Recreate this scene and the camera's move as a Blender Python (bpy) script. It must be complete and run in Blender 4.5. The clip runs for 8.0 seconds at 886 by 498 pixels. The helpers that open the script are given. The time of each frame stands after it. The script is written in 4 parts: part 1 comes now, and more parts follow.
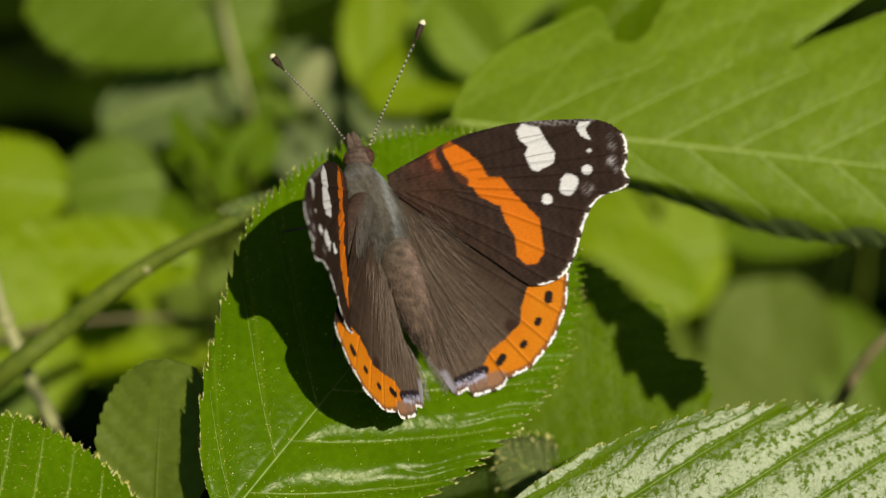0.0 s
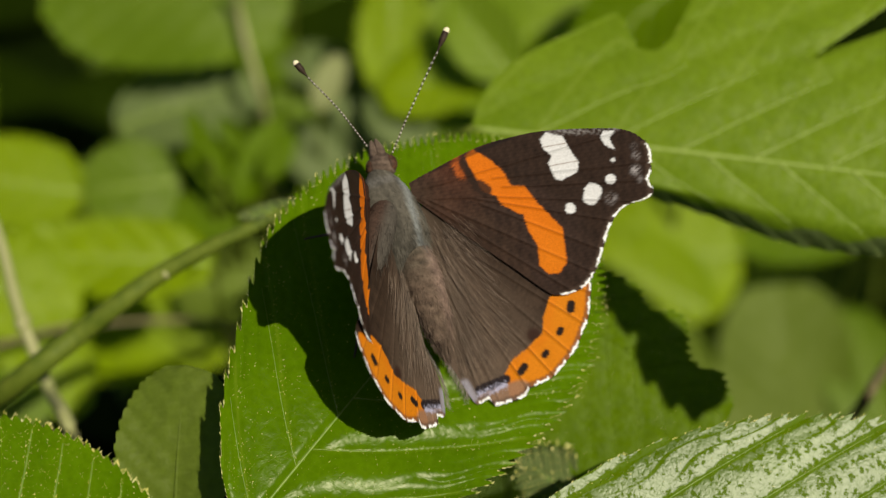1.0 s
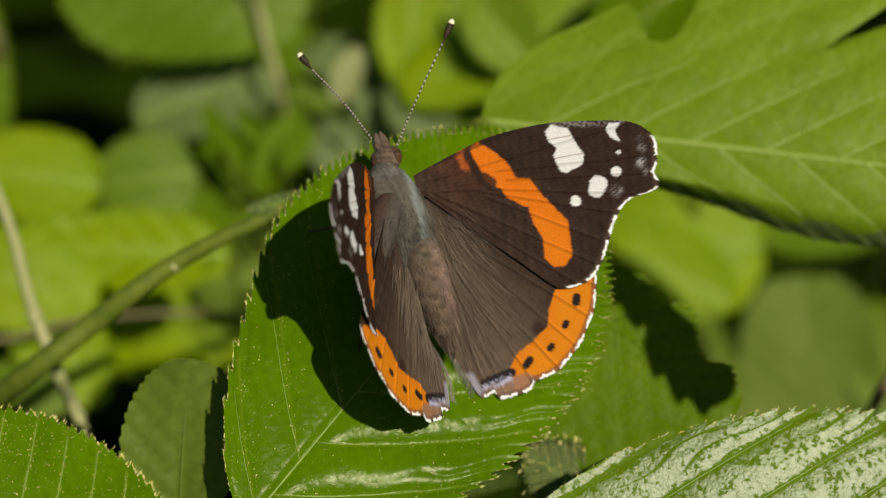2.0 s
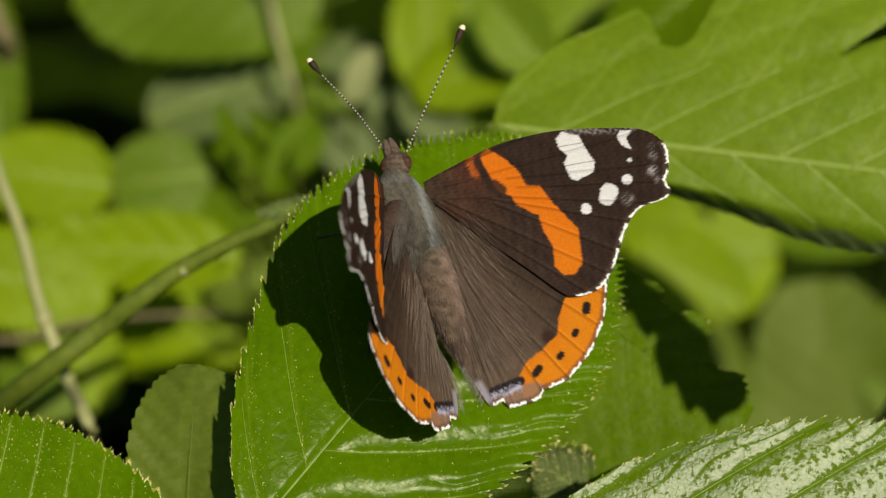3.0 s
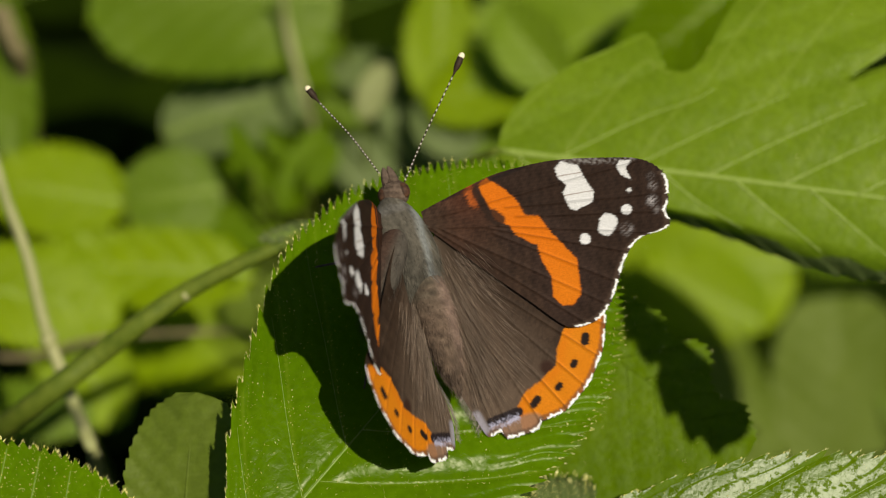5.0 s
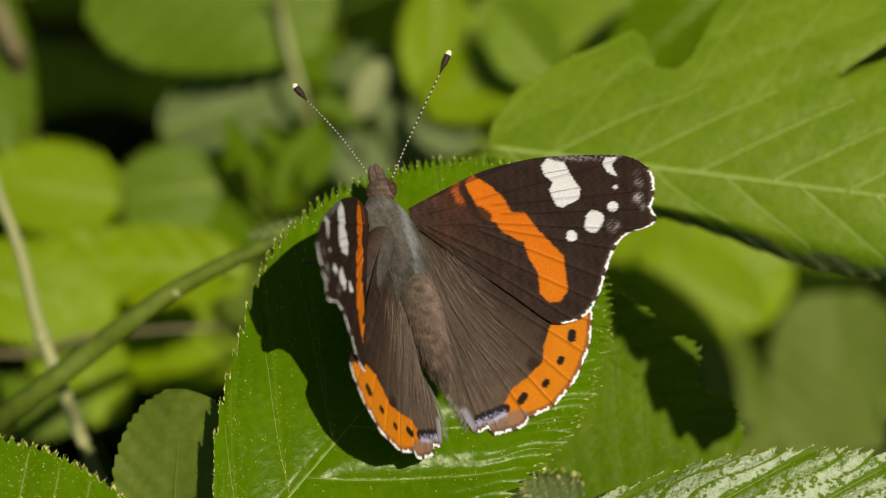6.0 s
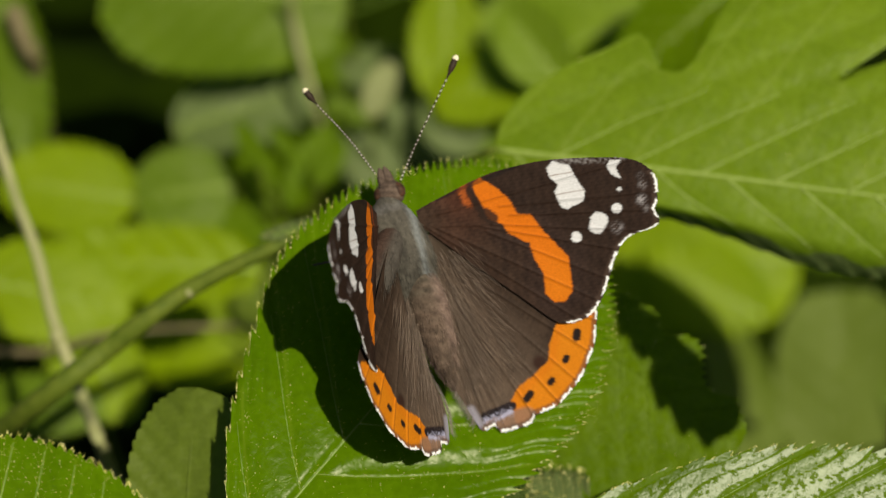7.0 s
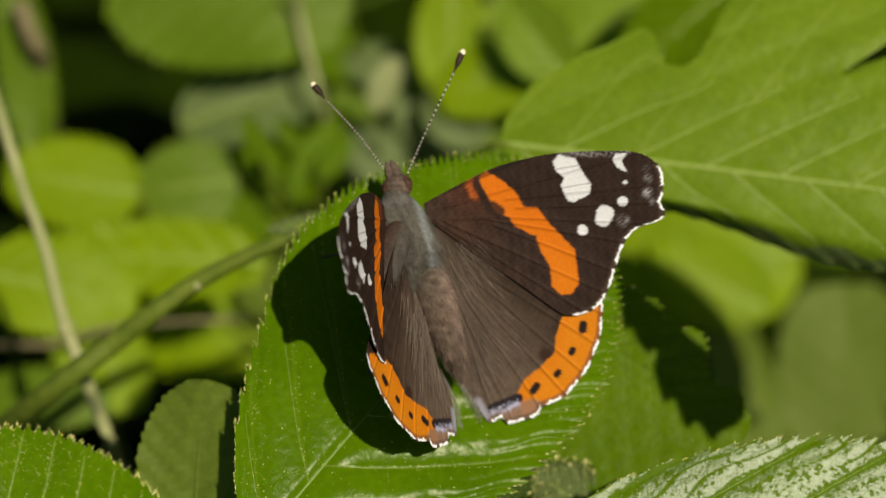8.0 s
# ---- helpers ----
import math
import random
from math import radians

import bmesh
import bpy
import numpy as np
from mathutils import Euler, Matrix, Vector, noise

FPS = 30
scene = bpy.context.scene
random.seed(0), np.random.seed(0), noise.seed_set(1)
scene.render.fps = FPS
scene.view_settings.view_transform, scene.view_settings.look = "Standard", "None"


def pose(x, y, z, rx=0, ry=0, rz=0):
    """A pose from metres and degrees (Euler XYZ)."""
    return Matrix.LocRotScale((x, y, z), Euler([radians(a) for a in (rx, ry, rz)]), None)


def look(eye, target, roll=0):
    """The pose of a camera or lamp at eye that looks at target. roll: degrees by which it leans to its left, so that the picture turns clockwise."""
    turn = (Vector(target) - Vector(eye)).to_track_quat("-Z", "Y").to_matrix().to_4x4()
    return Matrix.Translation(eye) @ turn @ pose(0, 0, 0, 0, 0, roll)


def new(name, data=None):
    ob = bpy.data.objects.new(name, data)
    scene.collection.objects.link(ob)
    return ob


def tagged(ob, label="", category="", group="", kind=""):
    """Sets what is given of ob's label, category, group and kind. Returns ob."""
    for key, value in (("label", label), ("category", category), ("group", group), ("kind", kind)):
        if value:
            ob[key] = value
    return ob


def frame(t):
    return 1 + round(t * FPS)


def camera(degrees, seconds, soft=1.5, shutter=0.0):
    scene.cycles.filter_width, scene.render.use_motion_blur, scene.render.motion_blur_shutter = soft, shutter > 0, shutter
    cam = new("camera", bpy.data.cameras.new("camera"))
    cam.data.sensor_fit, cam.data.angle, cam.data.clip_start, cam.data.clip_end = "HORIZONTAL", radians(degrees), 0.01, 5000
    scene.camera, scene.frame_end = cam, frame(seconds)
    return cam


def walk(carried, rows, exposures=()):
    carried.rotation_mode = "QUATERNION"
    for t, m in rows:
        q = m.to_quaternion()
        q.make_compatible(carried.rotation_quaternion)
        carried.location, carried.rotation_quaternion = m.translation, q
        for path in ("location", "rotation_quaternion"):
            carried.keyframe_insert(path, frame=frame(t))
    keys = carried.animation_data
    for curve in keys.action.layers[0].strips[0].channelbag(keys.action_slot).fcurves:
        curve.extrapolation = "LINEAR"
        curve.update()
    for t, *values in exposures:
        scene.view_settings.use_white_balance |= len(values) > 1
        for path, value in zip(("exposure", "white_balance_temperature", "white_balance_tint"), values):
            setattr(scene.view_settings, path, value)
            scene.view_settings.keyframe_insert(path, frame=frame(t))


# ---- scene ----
cam = camera(22.0, 8.0, 1.1)
PATH = [
    (0, 0.00000, -0.00000, 0.34000, 52.000, 0.000, -0.000),
    (0.5, -0.00134, 0.00111, 0.33950, 52.036, -0.157, 0.084),
    (1, -0.00290, 0.00204, 0.34059, 51.870, -0.356, 0.267),
    (1.5, 0.00126, 0.00236, 0.33994, 51.744, 0.245, 0.824),
    (3, 0.00375, 0.00593, 0.34070, 51.392, 0.461, 1.778),
    (3.5, 0.00589, 0.00697, 0.34055, 51.308, 0.839, 2.176),
    (4, 0.00696, 0.00819, 0.34118, 51.113, 0.854, 2.486),
    (4.5, 0.00749, 0.01036, 0.34338, 50.887, 1.035, 2.698),
    (5, 0.00979, 0.01077, 0.34318, 51.172, 1.028, 2.849),
    (6.5, 0.01426, 0.00990, 0.34537, 50.979, 1.505, 3.261),
    (7, 0.01457, 0.00652, 0.34811, 50.922, 1.597, 3.346),
    (7.5, 0.01284, 0.00526, 0.34864, 50.799, 1.424, 3.143),
    (8, 0.01370, 0.00480, 0.34909, 50.804, 1.579, 3.337)
]
walk(cam, [(t, pose(*row)) for t, *row in PATH])
cam.data.dof.use_dof = True
cam.data.dof.focus_distance = 0.2820
cam.data.dof.aperture_fstop = 13.0

# ---- light: a high sun behind the camera, clear sky ----
SUN_WAY = Vector((-0.36, 0.549, -0.759))
sky_world = bpy.data.worlds.new("sky")
scene.world = sky_world
sky_world.use_nodes = True
sky_nodes = sky_world.node_tree.nodes
sky = sky_nodes.new("ShaderNodeTexSky")
sky.sky_type, sky.sun_disc = "NISHITA", False
sky.sun_elevation, sky.sun_rotation = radians(49.2), radians(147)
sky_world.node_tree.links.new(sky.outputs[0], sky_nodes["Background"].inputs[0])
sky_nodes["Background"].inputs[1].default_value = 0.04
sun_data = bpy.data.lights.new("sun", "SUN")
sun_data.energy, sun_data.angle, sun_data.color = 4.95, radians(0.53), (1.0, 0.905, 0.75)
sun = new("sun", sun_data)
sun.matrix_world = look((0.4, -0.5, 0.9), Vector((0.4, -0.5, 0.9)) + SUN_WAY)
scene.view_settings.exposure = 0.06

MM = 0.001
rng = np.random.default_rng(7)


# ---- materials ----
def material(name, rough=0.5, spec=0.5):
    """A node material; returns it with its nodes, a linker and its main shader."""
    m = bpy.data.materials.new(name)
    m.use_nodes = True
    nodes, links = m.node_tree.nodes, m.node_tree.links
    main = nodes["Principled BSDF"]
    main.inputs["Roughness"].default_value = rough
    main.inputs["Specular IOR Level"].default_value = spec
    return m, nodes, links.new, main


def noise_node(nodes, link, scale, detail=3.0, rough=0.55):
    place = nodes.new("ShaderNodeTexCoord")
    n = nodes.new("ShaderNodeTexNoise")
    n.inputs["Scale"].default_value, n.inputs["Detail"].default_value = scale, detail
    n.inputs["Roughness"].default_value = rough
    link(place.outputs["Object"], n.inputs["Vector"])
    return n


def ramp(nodes, link, source, stops):
    r = nodes.new("ShaderNodeValToRGB")
    while len(r.color_ramp.elements) < len(stops):
        r.color_ramp.elements.new(0.5)
    for e, (at, colour) in zip(r.color_ramp.elements, stops):
        e.position, e.color = at, (*colour, 1)
    link(source, r.inputs[0])
    return r.outputs[0]


def mix(nodes, link, kind, factor, a, b):
    n = nodes.new("ShaderNodeMix")
    n.data_type, n.blend_type = "RGBA", kind
    for socket, value in ((n.inputs[0], factor), (n.inputs[6], a), (n.inputs[7], b)):
        if hasattr(value, "is_linked"):
            link(value, socket)
        else:
            socket.default_value = value if isinstance(value, float) else (*value, 1)
    return n.outputs[2]


def leaf_material(name, dark, light, vein, rough, thin=0.35, cells=900.0, relief=0.00012, spec=0.5, net_mark=0.15, wax_tone=(0.95, 0.95, 0.74), patches=None):
    """Green blade: two scales of colour, fine raised cells between the small veins, some light let through."""
    m, nodes, link, main = material(name, 0.8, 0.0)
    broad = noise_node(nodes, link, 70.0, 4.0)
    fine = noise_node(nodes, link, 900.0, 3.0)
    colour = ramp(nodes, link, broad.outputs[0], [(0.3, dark), (0.72, light)])
    tone = ramp(nodes, link, fine.outputs[0], [(0.3, (0.89, 0.89, 0.89)), (0.7, (1.08, 1.08, 1.07))])
    colour = mix(nodes, link, "MULTIPLY", 1.0, colour, tone)
    mark = nodes.new("ShaderNodeAttribute")
    mark.attribute_name = "vein"
    colour = mix(nodes, link, "MIX", mark.outputs["Fac"], colour, vein)
    place = nodes.new("ShaderNodeTexCoord")
    cell = nodes.new("ShaderNodeTexVoronoi")
    cell.feature, cell.inputs["Scale"].default_value = "DISTANCE_TO_EDGE", cells
    wobble = mix(nodes, link, "LINEAR_LIGHT", 0.0006, place.outputs["Object"], fine.outputs[1])
    link(wobble, cell.inputs["Vector"])
    bump = nodes.new("ShaderNodeBump")
    bump.inputs["Strength"].default_value, bump.inputs["Distance"].default_value = 0.75, relief
    domed = ramp(nodes, link, cell.outputs["Distance"], [(0.0, (0, 0, 0)), (0.32, (1, 1, 1))])
    link(domed, bump.inputs["Height"])
    link(bump.outputs[0], main.inputs["Normal"])
    net = ramp(nodes, link, cell.outputs["Distance"], [(0.0, (net_mark,) * 3), (0.07, (0, 0, 0))])
    colour = mix(nodes, link, "MIX", net, colour, vein)
    link(colour, main.inputs["Base Color"])
    through_light = nodes.new("ShaderNodeBsdfTranslucent")
    glow = mix(nodes, link, "MULTIPLY", 1.0, colour, (1.5, 1.7, 0.5))
    link(glow, through_light.inputs["Color"])
    both = nodes.new("ShaderNodeMixShader")
    both.inputs[0].default_value = thin
    link(main.outputs[0], both.inputs[1])
    link(through_light.outputs[0], both.inputs[2])
    wax = nodes.new("ShaderNodeBsdfGlossy")
    wax.distribution = "BECKMANN"
    wax.inputs["Roughness"].default_value = rough
    wax.inputs["Color"].default_value = (*wax_tone, 1)
    link(bump.outputs[0], wax.inputs["Normal"])
    skin = nodes.new("ShaderNodeMixShader")
    worn = noise_node(nodes, link, max(520.0, cells * 0.9), 5.0, 0.7)
    patch = ramp(nodes, link, worn.outputs[0], [(0.36, (0.06 * spec,) * 3), (0.60, (1.5 * spec,) * 3)])
    if patches:
        # the film of wax is broken into blotches and worn off along the sunken veins
        blot = noise_node(nodes, link, patches, 6.0, 0.68)
        film = ramp(nodes, link, blot.outputs[0], [(0.41, (0.06,) * 3), (0.48, (1.0,) * 3)])
        trough = nodes.new("ShaderNodeAttribute")
        trough.attribute_name = "trough"
        dry = ramp(nodes, link, trough.outputs["Fac"], [(0.30, (1.0,) * 3), (0.62, (0.05,) * 3)])
        patch = mix(nodes, link, "MULTIPLY", 1.0, mix(nodes, link, "MULTIPLY", 1.0, film, dry), (1.3 * spec,) * 3)
    link(patch, skin.inputs[0])
    link(both.outputs[0], skin.inputs[1])
    link(wax.outputs[0], skin.inputs[2])
    link(skin.outputs[0], nodes["Material Output"].inputs["Surface"])
    return m


def plain(name, dark, light, scale, rough=0.5, spec=0.4, relief=0.0):
    m, nodes, link, main = material(name, rough, spec)
    n = noise_node(nodes, link, scale, 5.0, 0.6)
    link(ramp(nodes, link, n.outputs[0], [(0.3, dark), (0.7, light)]), main.inputs["Base Color"])
    if relief:
        bump = nodes.new("ShaderNodeBump")
        bump.inputs["Strength"].default_value, bump.inputs["Distance"].default_value = 0.6, relief
        link(n.outputs[0], bump.inputs["Height"])
        link(bump.outputs[0], main.inputs["Normal"])
    return m


def tinted(name, rough, spec, grain, strength=0.35, relief=0.00004, sheen=0.0):
    """Colour held by the mesh's tint, broken up by fine scales."""
    m, nodes, link, main = material(name, rough, spec)
    mark = nodes.new("ShaderNodeAttribute")
    mark.attribute_name = "tint"
    fine = noise_node(nodes, link, grain, 2.0)
    low, high = 1 - strength, 1 + strength
    tone = ramp(nodes, link, fine.outputs[0], [(0.25, (low,) * 3), (0.75, (high,) * 3)])
    link(mix(nodes, link, "MULTIPLY", 1.0, mark.outputs["Color"], tone), main.inputs["Base Color"])
    bump = nodes.new("ShaderNodeBump")
    bump.inputs["Strength"].default_value, bump.inputs["Distance"].default_value = 0.5, relief
    link(fine.outputs[0], bump.inputs["Height"])
    link(bump.outputs[0], main.inputs["Normal"])
    main.inputs["Sheen Weight"].default_value = sheen
    return m


LEAF = leaf_material("bramble_leaf", (0.058, 0.122, 0.0006), (0.086, 0.168, 0.0012), (0.13, 0.20, 0.010), 0.25, 0.22, 620.0, 0.000020, 0.0037, 0.12)
LEAF_WET = leaf_material("bramble_leaf_glossy", (0.068, 0.122, 0.0010), (0.098, 0.166, 0.0020), (0.07, 0.13, 0.002), 0.50, 0.2, 1300.0, 0.000040, 0.060, 0.0, (0.95, 0.98, 0.90), 900.0)
LEAF_PALE = leaf_material("bramble_leaf_pale", (0.122, 0.200, 0.008), (0.167, 0.254, 0.013), (0.25, 0.33, 0.05), 0.45, 0.3, 500.0, 0.00004, 0.007)
LEAF_MID = leaf_material("undergrowth_leaf", (0.074, 0.134, 0.001), (0.112, 0.185, 0.002), (0.13, 0.21, 0.01), 0.5, 0.3, 500.0, 0.00006, 0.005)
LEAF_YELLOW = leaf_material("undergrowth_leaf_fresh", (0.152, 0.232, 0.0006), (0.206, 0.295, 0.001), (0.22, 0.31, 0.02), 0.5, 0.3, 500.0, 0.00004, 0.008)
LEAF_GREY = leaf_material("undergrowth_leaf_dull", (0.092, 0.132, 0.038), (0.122, 0.166, 0.052), (0.16, 0.20, 0.06), 0.5, 0.25, 500.0, 0.0001, 0.015)
# near-black copy of the undergrowth leaf: deep shade set as base colour
LEAF_SHADE_DARK = leaf_material("undergrowth_leaf_shade_dark", (0.009, 0.018, 0.0006), (0.015, 0.028, 0.001), (0.014, 0.026, 0.002), 0.5, 0.15, 500.0, 0.0001, 0.004)
LEAF_GREEN = leaf_material("undergrowth_leaf_soft", (0.088, 0.150, 0.006), (0.118, 0.188, 0.010), (0.13, 0.19, 0.02), 0.5, 0.3, 500.0, 0.00004, 0.010)
LEAF_UNDER = leaf_material("bramble_leaf_underside", (0.085, 0.118, 0.034), (0.120, 0.158, 0.052), (0.16, 0.19, 0.07), 0.6, 0.25, 700.0, 0.0001, 0.004)
LEAF_DULL = leaf_material("undergrowth_leaf_olive", (0.096, 0.140, 0.014), (0.124, 0.172, 0.022), (0.14, 0.19, 0.03), 0.5, 0.3, 500.0, 0.00004, 0.006)
LEAF_CREAM = leaf_material("withered_leaf", (0.25, 0.28, 0.11), (0.33, 0.36, 0.16), (0.3, 0.3, 0.15), 0.5, 0.3, 500.0, 0.0001, 0.01)
VEIN = plain("leaf_vein", (0.10, 0.18, 0.010), (0.17, 0.25, 0.03), 900.0, 0.45)
VEIN_PALE = plain("leaf_vein_pale", (0.18, 0.26, 0.03), (0.25, 0.33, 0.07), 700.0, 0.5)
STEM = plain("bramble_stem", (0.060, 0.095, 0.006), (0.125, 0.160, 0.016), 420.0, 0.6, 0.2, 0.0003)
STALK = plain("dry_stalk", (0.20, 0.22, 0.07), (0.32, 0.32, 0.14), 120.0, 0.6)
TWIG = plain("brown_twig", (0.11, 0.095, 0.035), (0.17, 0.14, 0.06), 120.0, 0.7)
GREENSTALK = plain("green_stalk", (0.20, 0.28, 0.015), (0.30, 0.36, 0.05), 120.0, 0.5)
HAIRLET = plain("leaf_hair", (0.55, 0.52, 0.08), (0.85, 0.80, 0.38), 600.0, 0.2, 1.0)
# soil kept near black: its colour carries the shade beneath the leaves
SOIL = plain("shade_dark_soil", (0.004, 0.008, 0.001), (0.009, 0.017, 0.002), 45.0, 0.95, 0.0, 0.004)
WING = tinted("wing_scales", 0.7, 0.07, 7000.0, 0.2, 0.00003)
FUR = tinted("body_fur", 0.85, 0.08, 2600.0, 0.22, 0.0002)
HAIR = tinted("long_hair", 0.6, 0.12, 1500.0, 0.2)
EYE_BROWN = plain("compound_eye", (0.020, 0.012, 0.007), (0.10, 0.048, 0.026), 1600.0, 0.6, 0.15, 0.0002)
ANT_DARK = plain("antenna_black", (0.020, 0.013, 0.008), (0.04, 0.026, 0.015), 1500.0, 0.6, 0.15)
ANT_WHITE = plain("antenna_white", (0.36, 0.33, 0.27), (0.55, 0.51, 0.42), 1500.0, 0.6)
ANT_TIP = plain("antenna_cream", (0.75, 0.66, 0.42), (0.85, 0.78, 0.55), 1500.0, 0.5)
LEG = plain("leg_brown", (0.035, 0.022, 0.014), (0.09, 0.06, 0.035), 1200.0, 0.6)


# ---- mesh helpers ----
def axes(origin, along, up):
    """A pose whose y runs along one way and whose z lies nearest to another."""
    y = Vector(along).normalized()
    z = Vector(up)
    z = (z - y * z.dot(y)).normalized()
    x = y.cross(z)
    m = Matrix((x, y, z)).transposed().to_4x4()
    m.translation = origin
    return m


def mesh_of(name, verts, faces, mat, smooth=True, tint=None, vein=None, slots=None, trough=None):
    me = bpy.data.meshes.new(name)
    me.from_pydata([tuple(v) for v in np.asarray(verts, float).tolist()], [], [tuple(q) for q in faces])
    for m in mat if isinstance(mat, (list, tuple)) else [mat]:
        me.materials.append(m)
    if slots is not None:
        me.polygons.foreach_set("material_index", np.asarray(slots, np.int32))
    if tint is not None:
        data = me.attributes.new("tint", "FLOAT_COLOR", "POINT").data
        data.foreach_set("color", np.c_[tint, np.ones(len(tint))].astype(np.float32).ravel())
    if vein is not None:
        me.attributes.new("vein", "FLOAT", "POINT").data.foreach_set("value", np.asarray(vein, np.float32))
    if trough is not None:
        me.attributes.new("trough", "FLOAT", "POINT").data.foreach_set("value", np.asarray(trough, np.float32))
    me.polygons.foreach_set("use_smooth", [smooth] * len(me.polygons))
    me.update()
    return me


def part(name, mesh, parent=None, label="", at=None):
    ob = new(name, mesh)
    if parent is not None:
        ob.parent = parent
    if at is not None:
        ob.matrix_local = at
    if label:
        ob["label"] = label
    return ob


def grid_faces(rows, cols, closed=False):
    span = cols if closed else cols - 1
    i, j = np.meshgrid(np.arange(rows - 1), np.arange(span), indexing="ij")
    a, b = i * cols + j, i * cols + (j + 1) % cols
    return np.stack([a, b, b + cols, a + cols], -1).reshape(-1, 4).tolist()


def curve_points(points, count):
    """A smooth line through a few points, as count places."""
    p = np.asarray(points, float)
    p = np.vstack([2 * p[0] - p[1], p, 2 * p[-1] - p[-2]])
    out = []
    for t in np.linspace(0, len(p) - 3 - 1e-9, count):
        i, u = int(t), t - int(t)
        a, b, c, d = p[i:i + 4]
        out.append(0.5 * (2 * b + (c - a) * u + (2 * a - 5 * b + 4 * c - d) * u ** 2 + (3 * b - a - 3 * c + d) * u ** 3))
    return np.array(out)


def tube(points, radii, sides=10, closed_ends=True):
    """Vertices and faces of a round rod along points."""
    p = np.asarray(points, float)
    r = np.broadcast_to(np.asarray(radii, float), (len(p),))
    way = np.gradient(p, axis=0)
    way /= np.linalg.norm(way, axis=1, keepdims=True) + 1e-12
    ref = np.array([0.0, 0.0, 1.0]) if abs(way[:, 2]).mean() < 0.8 else np.array([1.0, 0.0, 0.0])
    a = np.cross(way, ref)
    a /= np.linalg.norm(a, axis=1, keepdims=True)
    b = np.cross(way, a)
    ang = np.linspace(0, 2 * np.pi, sides, endpoint=False)
    v = p[:, None] + r[:, None, None] * (np.cos(ang)[None, :, None] * a[:, None] + np.sin(ang)[None, :, None] * b[:, None])
    faces = grid_faces(len(p), sides, True)
    if closed_ends:
        faces += [tuple(range(sides))[::-1], tuple(range((len(p) - 1) * sides, len(p) * sides))]
    return v.reshape(-1, 3), faces


def ellipsoid(radii, rings=24, sides=28, shape=None):
    """A round body along y; shape(u) narrows it, u from -1 to 1."""
    u = -np.cos(np.linspace(0.02, np.pi - 0.02, rings))
    ang = np.linspace(0, 2 * np.pi, sides, endpoint=False)
    w = np.sqrt(1 - u ** 2) * (shape(u) if shape else 1)
    v = np.stack([radii[0] * w[:, None] * np.cos(ang), np.repeat(radii[1] * u[:, None], sides, 1), radii[2] * w[:, None] * np.sin(ang)], -1)
    faces = grid_faces(rings, sides, True) + [tuple(range(sides))[::-1], tuple(range((rings - 1) * sides, rings * sides))]
    return v.reshape(-1, 3), faces


def blades(roots, ways, width, sag=None):
    """Fine hairs: each a slender bent blade of three triangles from its root."""
    roots, ways = np.asarray(roots), np.asarray(ways)
    side = np.cross(ways, rng.normal(size=ways.shape))
    side /= np.linalg.norm(side, axis=1, keepdims=True) + 1e-12
    side *= np.broadcast_to(np.asarray(width), (len(roots),))[:, None]
    mid = roots + ways * 0.55 + (0 if sag is None else sag * 0.3)
    end = roots + ways + (0 if sag is None else sag)
    v = np.stack([roots - side, roots + side, mid - side * 0.7, mid + side * 0.7, end], 1).reshape(-1, 3)
    k = np.arange(len(roots)) * 5
    faces = np.c_[k, k + 1, k + 3, k + 2].tolist() + np.c_[k + 2, k + 3, k + 4].tolist()
    return v, faces


def smooth(a, b, x):
    t = np.clip((x - a) / (b - a), 0, 1)
    return t * t * (3 - 2 * t)


